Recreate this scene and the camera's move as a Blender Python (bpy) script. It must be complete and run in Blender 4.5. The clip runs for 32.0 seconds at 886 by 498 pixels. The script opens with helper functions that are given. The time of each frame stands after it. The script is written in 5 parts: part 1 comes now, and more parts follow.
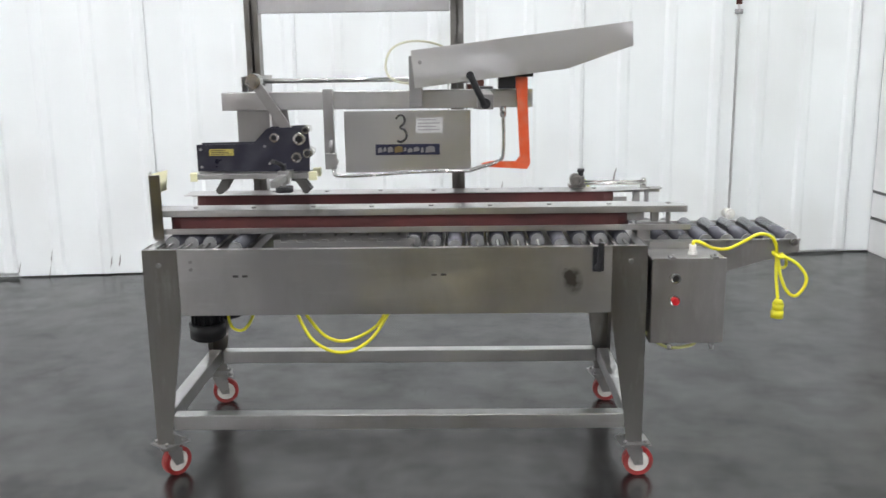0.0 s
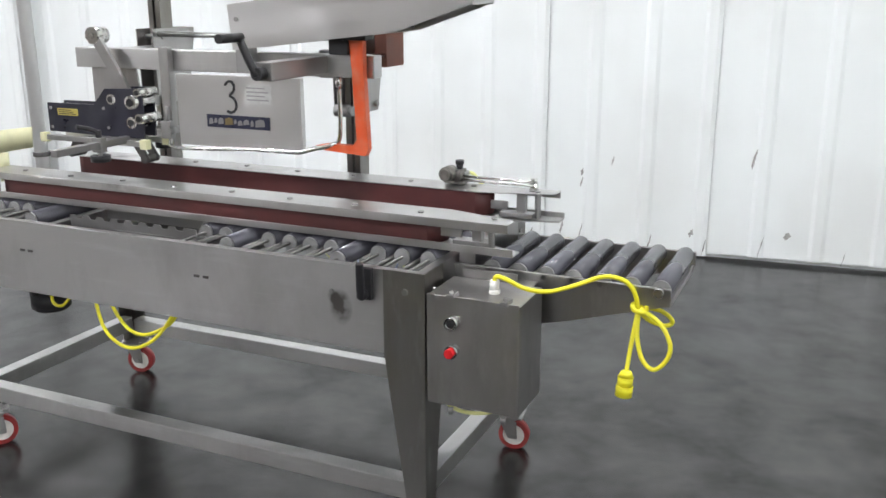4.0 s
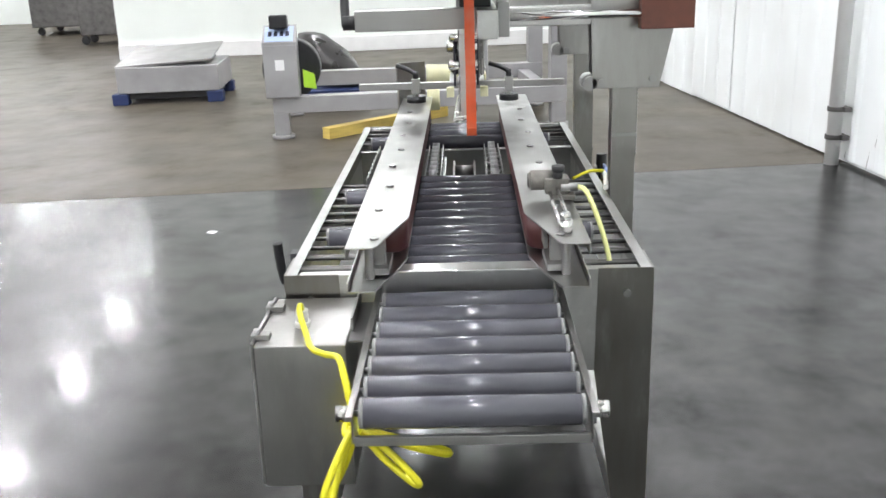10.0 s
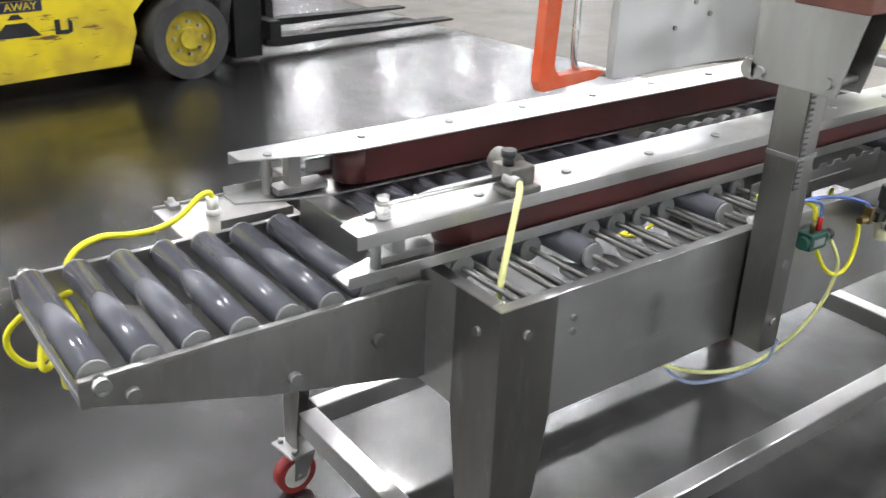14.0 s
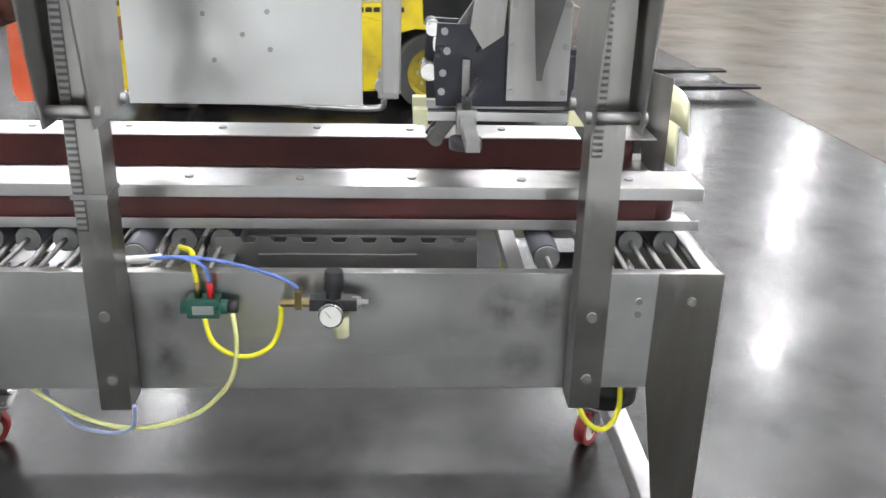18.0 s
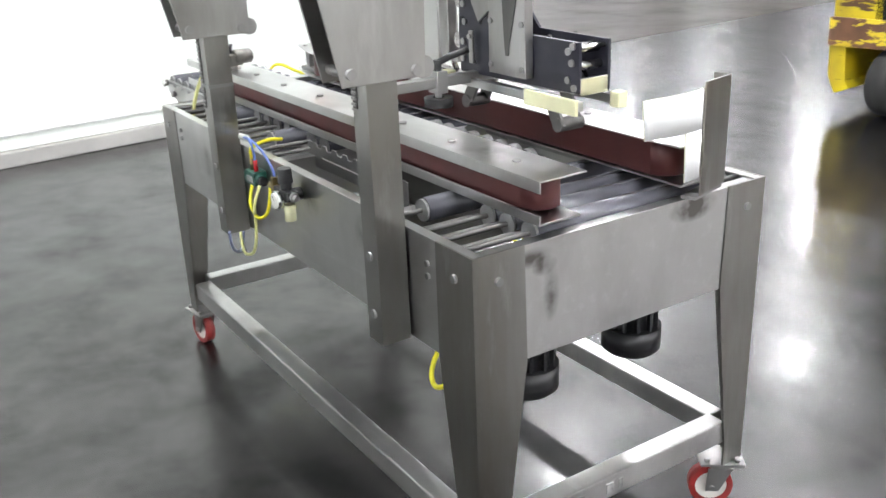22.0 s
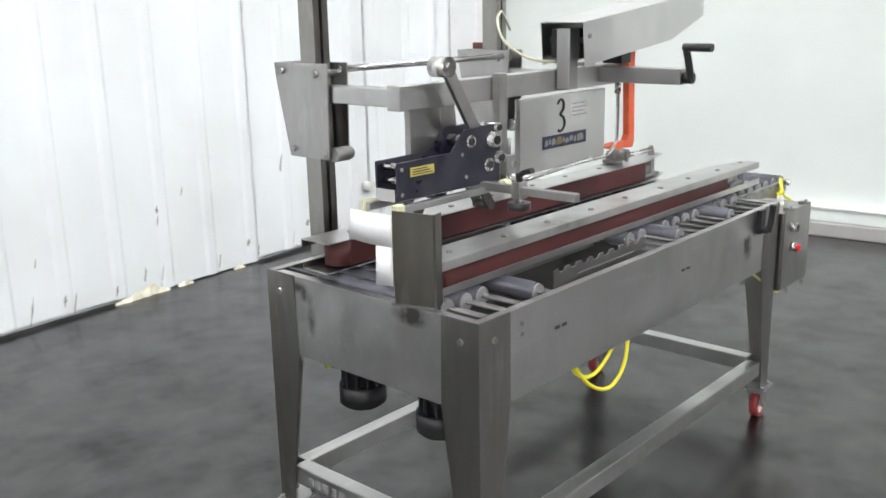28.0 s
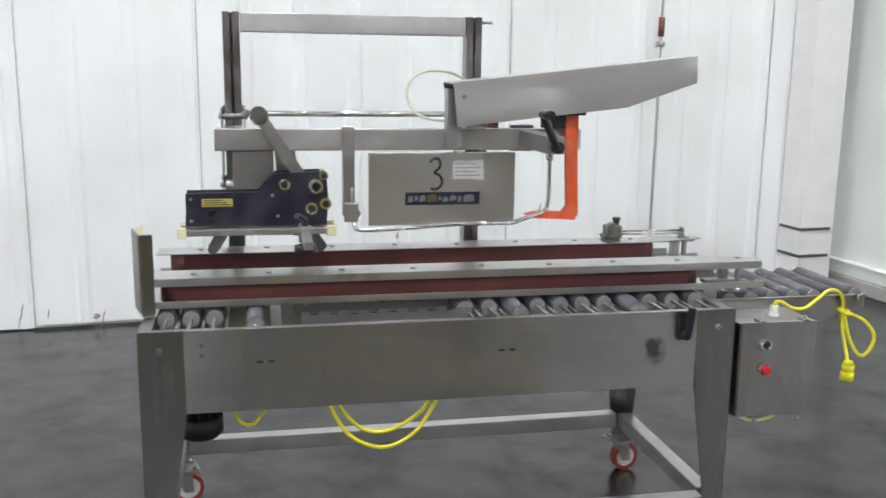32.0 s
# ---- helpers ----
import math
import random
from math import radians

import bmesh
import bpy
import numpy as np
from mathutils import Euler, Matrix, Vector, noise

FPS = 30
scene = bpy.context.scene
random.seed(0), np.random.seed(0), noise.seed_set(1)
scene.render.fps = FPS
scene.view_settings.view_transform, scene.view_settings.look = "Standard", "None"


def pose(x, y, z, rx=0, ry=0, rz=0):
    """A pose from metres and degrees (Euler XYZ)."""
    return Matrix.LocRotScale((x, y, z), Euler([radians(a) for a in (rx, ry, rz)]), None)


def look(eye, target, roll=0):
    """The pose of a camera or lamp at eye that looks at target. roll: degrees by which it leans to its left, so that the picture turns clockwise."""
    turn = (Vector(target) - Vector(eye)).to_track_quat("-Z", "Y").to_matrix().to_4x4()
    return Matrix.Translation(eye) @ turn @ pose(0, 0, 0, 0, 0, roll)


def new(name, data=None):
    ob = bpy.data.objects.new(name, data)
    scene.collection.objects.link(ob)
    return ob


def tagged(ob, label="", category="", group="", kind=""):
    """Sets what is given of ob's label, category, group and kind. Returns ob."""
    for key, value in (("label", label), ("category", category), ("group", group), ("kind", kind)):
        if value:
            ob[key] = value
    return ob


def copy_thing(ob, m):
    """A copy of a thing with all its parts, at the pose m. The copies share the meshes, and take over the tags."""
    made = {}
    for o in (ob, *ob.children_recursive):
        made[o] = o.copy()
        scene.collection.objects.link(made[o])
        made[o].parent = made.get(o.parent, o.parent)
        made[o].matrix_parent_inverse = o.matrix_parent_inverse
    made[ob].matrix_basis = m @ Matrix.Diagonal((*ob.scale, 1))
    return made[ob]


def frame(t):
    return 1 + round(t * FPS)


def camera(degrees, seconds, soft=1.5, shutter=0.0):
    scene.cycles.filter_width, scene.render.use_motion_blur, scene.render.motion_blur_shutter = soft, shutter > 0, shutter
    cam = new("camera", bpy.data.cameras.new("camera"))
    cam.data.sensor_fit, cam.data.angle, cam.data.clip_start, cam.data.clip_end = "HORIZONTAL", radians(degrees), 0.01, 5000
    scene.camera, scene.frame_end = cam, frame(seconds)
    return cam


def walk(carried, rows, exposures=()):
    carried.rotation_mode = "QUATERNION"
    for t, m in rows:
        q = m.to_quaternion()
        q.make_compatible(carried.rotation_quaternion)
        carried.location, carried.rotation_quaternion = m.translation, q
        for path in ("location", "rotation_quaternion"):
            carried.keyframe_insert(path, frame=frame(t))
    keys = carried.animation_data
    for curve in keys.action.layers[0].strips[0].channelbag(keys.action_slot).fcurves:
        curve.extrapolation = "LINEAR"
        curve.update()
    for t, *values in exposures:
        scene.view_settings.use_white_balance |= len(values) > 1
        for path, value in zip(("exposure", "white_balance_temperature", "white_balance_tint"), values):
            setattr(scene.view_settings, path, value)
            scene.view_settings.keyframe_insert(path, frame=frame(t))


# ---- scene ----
cam = camera(51.16, 32.0, shutter=0.35)
PATH = [
    (0, (1.029, -2.882, 1.389), (0.988, -0.928, 0.963), -0.82),
    (0.5, (1.216, -2.811, 1.400), (1.131, -0.859, 0.972), -1.11),
    (1, (1.403, -2.754, 1.409), (1.203, -0.802, 1.022), -0.89),
    (1.5, (1.576, -2.643, 1.406), (1.290, -0.707, 0.994), -1.07),
    (2, (1.755, -2.510, 1.400), (1.383, -0.596, 0.957), -0.46),
    (2.5, (1.968, -2.399, 1.407), (1.512, -0.508, 0.943), 0.30),
    (3, (2.172, -2.256, 1.417), (1.547, -0.426, 0.908), -0.14),
    (3.5, (2.357, -2.084, 1.427), (1.650, -0.289, 0.898), -0.29),
    (5.5, (2.977, -1.338, 1.394), (1.697, 0.091, 0.829), -0.73),
    (6, (3.126, -1.145, 1.405), (1.657, 0.091, 0.843), -1.64),
    (6.5, (3.216, -0.971, 1.392), (1.697, 0.201, 0.827), -1.12),
    (7, (3.276, -0.787, 1.387), (1.677, 0.267, 0.812), -0.52),
    (7.5, (3.353, -0.574, 1.388), (1.642, 0.248, 0.757), -1.36),
    (8, (3.396, -0.373, 1.378), (1.610, 0.249, 0.730), -1.64),
    (8.5, (3.379, -0.184, 1.370), (1.567, 0.349, 0.711), -0.73),
    (9, (3.374, 0.010, 1.368), (1.520, 0.359, 0.704), -1.18),
    (9.5, (3.374, 0.202, 1.370), (1.475, 0.283, 0.746), -1.39),
    (10, (3.340, 0.368, 1.368), (1.437, 0.312, 0.754), -1.93),
    (10.5, (3.267, 0.529, 1.372), (1.379, 0.337, 0.739), -2.28),
    (11, (3.199, 0.724, 1.364), (1.355, 0.282, 0.729), -2.76),
    (11.5, (3.110, 0.906, 1.364), (1.320, 0.310, 0.702), -2.00),
    (12, (2.994, 1.079, 1.370), (1.368, 0.171, 0.640), -2.70),
    (12.5, (2.865, 1.252, 1.393), (1.373, 0.191, 0.587), -1.91),
    (13, (2.727, 1.423, 1.407), (1.387, 0.169, 0.612), -1.12),
    (13.5, (2.589, 1.529, 1.406), (1.366, 0.176, 0.586), 0.76),
    (15.5, (1.648, 1.908, 1.408), (1.009, 0.186, 0.617), 2.37),
    (16, (1.414, 2.007, 1.411), (0.879, 0.242, 0.638), 2.13),
    (16.5, (1.191, 2.077, 1.414), (0.783, 0.273, 0.652), 1.74),
    (17, (0.965, 2.090, 1.406), (0.646, 0.268, 0.645), 1.50),
    (17.5, (0.754, 2.100, 1.395), (0.510, 0.273, 0.619), 1.53),
    (18, (0.551, 2.138, 1.381), (0.455, 0.287, 0.629), 1.39),
    (18.5, (0.340, 2.128, 1.358), (0.417, 0.259, 0.650), 1.37),
    (19, (0.119, 2.094, 1.343), (0.385, 0.229, 0.671), -0.03),
    (19.5, (-0.122, 2.078, 1.344), (0.359, 0.261, 0.660), -0.83),
    (20, (-0.363, 2.014, 1.334), (0.400, 0.300, 0.642), -1.34),
    (20.5, (-0.566, 1.910, 1.313), (0.411, 0.301, 0.638), -0.49),
    (21, (-0.761, 1.802, 1.307), (0.408, 0.333, 0.617), -1.09),
    (21.5, (-0.980, 1.679, 1.322), (0.437, 0.444, 0.640), -2.12),
    (22, (-1.157, 1.528, 1.325), (0.415, 0.519, 0.609), -2.34),
    (22.5, (-1.321, 1.375, 1.335), (0.349, 0.557, 0.601), -2.24),
    (23, (-1.517, 1.205, 1.346), (0.242, 0.561, 0.643), -1.68),
    (23.5, (-1.667, 1.008, 1.351), (0.157, 0.563, 0.660), -2.09),
    (24, (-1.776, 0.773, 1.346), (0.102, 0.515, 0.708), -1.72),
    (24.5, (-1.890, 0.528, 1.356), (0.009, 0.440, 0.733), -1.54),
    (25, (-1.972, 0.277, 1.360), (-0.065, 0.445, 0.779), -2.27),
    (25.5, (-2.000, 0.041, 1.348), (-0.113, 0.381, 0.780), -0.88),
    (27.5, (-1.613, -0.954, 1.393), (-0.031, 0.133, 0.831), -1.04),
    (28, (-1.455, -1.202, 1.423), (-0.012, 0.088, 0.922), -1.15),
    (28.5, (-1.256, -1.417, 1.430), (0.047, 0.022, 0.950), -1.20),
    (29, (-1.073, -1.614, 1.430), (0.128, -0.084, 0.965), -1.27),
    (29.5, (-0.911, -1.794, 1.430), (0.147, -0.152, 1.001), -0.49),
    (30, (-0.702, -1.937, 1.414), (0.239, -0.225, 0.985), -0.42),
    (30.5, (-0.446, -2.067, 1.417), (0.382, -0.300, 0.980), 0.74),
    (31, (-0.199, -2.199, 1.417), (0.381, -0.324, 1.033), 0.09),
    (31.5, (0.057, -2.264, 1.419), (0.497, -0.350, 1.038), -0.04),
    (32, (0.304, -2.317, 1.421), (0.694, -0.393, 1.037), 0.75),
]
EXPOSURES = [(0, -0.19), (3, -0.15), (6, -0.06), (7, -0.08), (8, 0.02), (9, 0.1), (10, 0.13), (11, 0.03), (12, -0.02), (13, 0.2), (16, 0.33), (17, 0.38), (18, 0.43), (19, 0.39), (20, 0.43), (21, 0.54), (22, 0.58), (23, 0.53), (24, 0.46), (25, 0.38), (28, 0.02), (30, -0.15), (31, -0.2), (32, -0.3)]
walk(cam, [(t, look(eye, target, roll)) for t, eye, target, roll in PATH], EXPOSURES)

# ---- light ----
world = bpy.data.worlds.new("world")
scene.world = world
world.use_nodes = True
world.node_tree.nodes["Background"].inputs[0].default_value = (0.75, 0.85, 1.0, 1)
world.node_tree.nodes["Background"].inputs[1].default_value = 0.3
LAMP_POWER = 325.0


# ---- materials ----
def mat(name, color, rough=0.5, metal=0.0, vary=0.12, scale=6.0, bump=0.0, bump_scale=40.0, stretch=(1, 1, 1), stain=None,
        stain_amount=0.0, stain_scale=2.0, rough_vary=0.1, emit=0.0, objvary=0.0, coat=0.0, detail=5, spec=0.5, spec_vary=0.0):
    m = bpy.data.materials.new(name)
    m.use_nodes = True
    nt = m.node_tree
    b = nt.nodes["Principled BSDF"]
    b.inputs["Metallic"].default_value = metal
    b.inputs["Coat Weight"].default_value = coat
    b.inputs["Specular IOR Level"].default_value = spec
    tc = nt.nodes.new("ShaderNodeTexCoord")
    mp = nt.nodes.new("ShaderNodeMapping")
    mp.inputs["Scale"].default_value = stretch
    geo = nt.nodes.new("ShaderNodeNewGeometry")
    nt.links.new(geo.outputs["Position"], mp.inputs["Vector"])
    n1 = nt.nodes.new("ShaderNodeTexNoise")
    n1.inputs["Scale"].default_value = scale
    n1.inputs["Detail"].default_value = detail
    n1.inputs["Roughness"].default_value = 0.5
    nt.links.new(mp.outputs[0], n1.inputs["Vector"])
    ramp = nt.nodes.new("ShaderNodeMapRange")
    ramp.inputs["From Min"].default_value, ramp.inputs["From Max"].default_value = 0.3, 0.7
    ramp.inputs["To Min"].default_value, ramp.inputs["To Max"].default_value = 1 - vary, 1 + vary
    nt.links.new(n1.outputs["Fac"], ramp.inputs["Value"])
    col = nt.nodes.new("ShaderNodeMix")
    col.data_type, col.blend_type = "RGBA", "MULTIPLY"
    col.inputs["Factor"].default_value = 1
    col.inputs["A"].default_value = (*color, 1)
    nt.links.new(ramp.outputs[0], col.inputs["B"])
    out = col.outputs["Result"]
    if stain:
        n2 = nt.nodes.new("ShaderNodeTexNoise")
        n2.inputs["Scale"].default_value = stain_scale
        n2.inputs["Detail"].default_value = 2
        n2.inputs["Roughness"].default_value = 0.5
        nt.links.new(geo.outputs["Position"], n2.inputs["Vector"])
        r2 = nt.nodes.new("ShaderNodeMapRange")
        r2.interpolation_type = "SMOOTHSTEP"
        r2.inputs["From Min"].default_value, r2.inputs["From Max"].default_value = 0.36, 0.80
        r2.inputs["To Max"].default_value = stain_amount
        nt.links.new(n2.outputs["Fac"], r2.inputs["Value"])
        mx = nt.nodes.new("ShaderNodeMix")
        mx.data_type = "RGBA"
        nt.links.new(r2.outputs[0], mx.inputs["Factor"])
        nt.links.new(out, mx.inputs["A"])
        mx.inputs["B"].default_value = (*stain, 1)
        out = mx.outputs["Result"]
    if objvary:
        oi = nt.nodes.new("ShaderNodeObjectInfo")
        r4 = nt.nodes.new("ShaderNodeMapRange")
        r4.inputs["To Min"].default_value, r4.inputs["To Max"].default_value = 1 - objvary, 1 + objvary
        nt.links.new(oi.outputs["Random"], r4.inputs["Value"])
        m4 = nt.nodes.new("ShaderNodeMix")
        m4.data_type, m4.blend_type = "RGBA", "MULTIPLY"
        m4.inputs["Factor"].default_value = 1
        nt.links.new(out, m4.inputs["A"])
        nt.links.new(r4.outputs[0], m4.inputs["B"])
        out = m4.outputs["Result"]
    nt.links.new(out, b.inputs["Base Color"])
    r3 = nt.nodes.new("ShaderNodeMapRange")
    r3.inputs["From Min"].default_value, r3.inputs["From Max"].default_value = 0.3, 0.7
    r3.inputs["To Min"].default_value = max(0.02, rough - rough_vary)
    r3.inputs["To Max"].default_value = min(1, rough + rough_vary)
    nt.links.new(n1.outputs["Fac"], r3.inputs["Value"])
    nt.links.new(r3.outputs[0], b.inputs["Roughness"])
    if spec_vary:
        n5 = nt.nodes.new("ShaderNodeTexNoise")
        n5.inputs["Scale"].default_value = stain_scale * 2.6
        n5.inputs["Detail"].default_value = 7
        n5.inputs["Roughness"].default_value = 0.62
        n5.inputs["Distortion"].default_value = 0.15
        nt.links.new(geo.outputs["Position"], n5.inputs["Vector"])
        r5 = nt.nodes.new("ShaderNodeMapRange")
        r5.inputs["From Min"].default_value, r5.inputs["From Max"].default_value = 0.3, 0.7
        r5.inputs["To Min"].default_value, r5.inputs["To Max"].default_value = spec - spec_vary, spec + spec_vary
        nt.links.new(n5.outputs["Fac"], r5.inputs["Value"])
        nt.links.new(r5.outputs[0], b.inputs["Specular IOR Level"])
    if bump:
        n3 = nt.nodes.new("ShaderNodeTexNoise")
        n3.inputs["Scale"].default_value = bump_scale
        n3.inputs["Detail"].default_value = 3
        nt.links.new(mp.outputs[0], n3.inputs["Vector"])
        bp = nt.nodes.new("ShaderNodeBump")
        bp.inputs["Strength"].default_value = bump
        bp.inputs["Distance"].default_value = 0.002
        nt.links.new(n3.outputs["Fac"], bp.inputs["Height"])
        nt.links.new(bp.outputs[0], b.inputs["Normal"])
    if emit:
        b.inputs["Emission Color"].default_value = (*color, 1)
        b.inputs["Emission Strength"].default_value = emit
    return m


STEEL = mat("brushed_steel", (0.425, 0.417, 0.408), 0.31, 1, 0.05, 2.4, stretch=(1, 1, 0.4), stain=(0.33, 0.32, 0.31), stain_amount=0.25, stain_scale=1.6, rough_vary=0.0, detail=1)
STEEL_H = mat("brushed_steel_lengthwise", (0.545, 0.54, 0.535), 0.29, 1, 0.05, 2.4, stretch=(1, 1, 0.4), stain=(0.38, 0.37, 0.355), stain_amount=0.22, stain_scale=1.6, rough_vary=0.0, detail=1)


def brush(m, amount, way=(0.0, 0.3, 1.0)):
    """Brushing: highlights spread along the way given."""
    nt = m.node_tree
    b = nt.nodes["Principled BSDF"]
    v = nt.nodes.new("ShaderNodeCombineXYZ")
    v.inputs[0].default_value, v.inputs[1].default_value, v.inputs[2].default_value = way
    b.inputs["Anisotropic"].default_value = amount
    nt.links.new(v.outputs[0], b.inputs["Tangent"])


STEEL_V = mat("brushed_steel_upright", (0.325, 0.316, 0.302), 0.31, 1, 0.05, 2.4, stretch=(1, 1, 0.4), stain=(0.26, 0.25, 0.235), stain_amount=0.35, stain_scale=1.6, rough_vary=0.0, detail=1)
brush(STEEL, 0.55)
brush(STEEL_V, 0.6, (1.0, 1.0, 0.1))
brush(STEEL_H, 0.6)


def smudges(m, places):
    """Oily marks of their own shape on a metal: (x, y, z), radii, amount."""
    nt = m.node_tree
    b = nt.nodes["Principled BSDF"]
    geo = nt.nodes.new("ShaderNodeNewGeometry")
    ns = nt.nodes.new("ShaderNodeTexNoise")
    ns.inputs["Scale"].default_value = 22
    ns.inputs["Detail"].default_value = 4
    total = None
    for c, r, amount in places:
        mp = nt.nodes.new("ShaderNodeMapping")
        mp.vector_type = "TEXTURE"
        mp.inputs["Location"].default_value, mp.inputs["Scale"].default_value = c, r
        nt.links.new(geo.outputs["Position"], mp.inputs["Vector"])
        g = nt.nodes.new("ShaderNodeTexGradient")
        g.gradient_type = "SPHERICAL"
        nt.links.new(mp.outputs[0], g.inputs["Vector"])
        k = nt.nodes.new("ShaderNodeMath")
        k.operation = "MULTIPLY"
        k.inputs[1].default_value = amount
        nt.links.new(g.outputs["Fac"], k.inputs[0])
        if total:
            ad = nt.nodes.new("ShaderNodeMath")
            nt.links.new(total, ad.inputs[0])
            nt.links.new(k.outputs[0], ad.inputs[1])
            total = ad.outputs[0]
        else:
            total = k.outputs[0]
    f = nt.nodes.new("ShaderNodeMath")
    f.operation, f.use_clamp = "MULTIPLY", True
    nt.links.new(total, f.inputs[0])
    r2 = nt.nodes.new("ShaderNodeMapRange")
    r2.inputs["From Min"].default_value, r2.inputs["From Max"].default_value = 0.35, 0.6
    r2.inputs["To Min"].default_value, r2.inputs["To Max"].default_value = 0.5, 1.6
    nt.links.new(geo.outputs["Position"], ns.inputs["Vector"])
    nt.links.new(ns.outputs["Fac"], r2.inputs["Value"])
    nt.links.new(r2.outputs[0], f.inputs[1])
    mx = nt.nodes.new("ShaderNodeMix")
    mx.data_type = "RGBA"
    src = b.inputs["Base Color"].links[0].from_socket
    nt.links.new(f.outputs[0], mx.inputs["Factor"])
    nt.links.new(src, mx.inputs["A"])
    mx.inputs["B"].default_value = (0.15, 0.14, 0.13, 1)
    nt.links.new(mx.outputs["Result"], b.inputs["Base Color"])


def chips(m, color, scale, stretch, lo, hi, amount=1.0):
    """Chips, scrapes and streaks over a surface: hard edged where lo and hi lie close together."""
    nt = m.node_tree
    b = nt.nodes["Principled BSDF"]
    geo = nt.nodes.new("ShaderNodeNewGeometry")
    mp = nt.nodes.new("ShaderNodeMapping")
    mp.inputs["Scale"].default_value = stretch
    ns = nt.nodes.new("ShaderNodeTexNoise")
    ns.inputs["Scale"].default_value = scale
    ns.inputs["Detail"].default_value = 6
    ns.inputs["Roughness"].default_value = 0.62
    nt.links.new(geo.outputs["Position"], mp.inputs["Vector"])
    nt.links.new(mp.outputs[0], ns.inputs["Vector"])
    r = nt.nodes.new("ShaderNodeMapRange")
    r.inputs["From Min"].default_value, r.inputs["From Max"].default_value = lo, hi
    r.inputs["To Max"].default_value = amount
    nt.links.new(ns.outputs["Fac"], r.inputs["Value"])
    mx = nt.nodes.new("ShaderNodeMix")
    mx.data_type = "RGBA"
    src = b.inputs["Base Color"].links[0].from_socket
    nt.links.new(r.outputs[0], mx.inputs["Factor"])
    nt.links.new(src, mx.inputs["A"])
    mx.inputs["B"].default_value = (*color, 1)
    nt.links.new(mx.outputs["Result"], b.inputs["Base Color"])


chips(STEEL, (0.26, 0.245, 0.225), 3.2, (1.6, 1.6, 0.45), 0.42, 0.72, 0.75)
chips(STEEL, (0.62, 0.62, 0.62), 14, (1.0, 1.0, 0.3), 0.55, 0.75, 0.4)
chips(STEEL_V, (0.22, 0.195, 0.165), 3.4, (2.0, 2.0, 0.4), 0.42, 0.72, 0.7)
chips(STEEL_V, (0.60, 0.60, 0.60), 16, (1.0, 1.0, 0.25), 0.56, 0.75, 0.4)
chips(STEEL_H, (0.33, 0.325, 0.318), 2.6, (1.5, 1.5, 0.8), 0.45, 0.75, 0.6)
chips(STEEL_H, (0.70, 0.70, 0.70), 30, (0.12, 1.0, 1.0), 0.55, 0.75, 0.35)
smudges(STEEL_H, [((0, 0.205, 0.742), (0.05, 0.07, 0.03), 1.5), ((0, 0.575, 0.715), (0.05, 0.03, 0.02), 1.2), ((0, 0.56, 0.66), (0.05, 0.02, 0.06), 0.8), ((0, 0.60, 0.735), (0.05, 0.05, 0.02), 0.9), ((1.385, 0, 0.65), (0.035, 0.05, 0.05), 1.6), ((1.365, 0, 0.675), (0.02, 0.05, 0.02), 1.2), ((0.37, 0.73, 0.70), (0.05, 0.05, 0.05), 0.66), ((0.30, 0.73, 0.70), (0.04, 0.05, 0.045), 0.60),
                  ((0.335, 0.73, 0.595), (0.05, 0.05, 0.05), 0.54), ((0.935, 0.73, 0.70), (0.03, 0.05, 0.04), 0.54), ((0.945, 0.73, 0.605), (0.04, 0.05, 0.06), 0.60), ((1.275, 0.73, 0.665), (0.03, 0.05, 0.05), 0.54),
                  ((0.62, 0.73, 0.715), (0.05, 0.05, 0.04), 0.54), ((0.55, 0.17, 0.868), (0.12, 0.08, 0.05), 0.5), ((0.22, 0.52, 0.868), (0.10, 0.08, 0.05), 0.6), ((0.75, 0.50, 0.868), (0.14, 0.06, 0.05), 0.4)])
smudges(STEEL, [((0.06, 0.73, 0.60), (0.03, 0.05, 0.10), 0.48),
                ((1.60, 0.02, 0.50), (0.02, 0.05, 0.03), 1.3), ((1.62, 0.60, 0.70), (0.05, 0.02, 0.04), 1.3), ((1.62, 0.60, 0.60), (0.05, 0.02, 0.04), 1.3)])
STEEL_DULL = mat("dull_steel", (0.38, 0.375, 0.37), 0.44, 1, 0.08, 5, stain=(0.25, 0.235, 0.22), stain_amount=0.35, stain_scale=4, rough_vary=0.0, detail=1)
STEEL_BRIGHT = mat("bright_steel", (0.68, 0.67, 0.65), 0.22, 1, 0.08, 20)
CHROME = mat("chrome", (0.75, 0.75, 0.74), 0.12, 1, 0.05, 20, rough_vary=0.05)
SHEET = mat("hood_sheet", (0.60, 0.595, 0.59), 0.3, 1, 0.03, 2, stain=(0.46, 0.45, 0.43), stain_amount=0.15, stain_scale=1.5, rough_vary=0.0, detail=1)
brush(SHEET, 0.55)


def warp(m, height):
    """Slight dents and waviness of worked sheet metal."""
    nt = m.node_tree
    geo = nt.nodes.new("ShaderNodeNewGeometry")
    n = nt.nodes.new("ShaderNodeTexNoise")
    n.inputs["Scale"].default_value = 3.2
    n.inputs["Detail"].default_value = 2
    nt.links.new(geo.outputs["Position"], n.inputs["Vector"])
    bp = nt.nodes.new("ShaderNodeBump")
    bp.inputs["Strength"].default_value = 1.0
    bp.inputs["Distance"].default_value = height
    nt.links.new(n.outputs["Fac"], bp.inputs["Height"])
    nt.links.new(bp.outputs[0], nt.nodes["Principled BSDF"].inputs["Normal"])


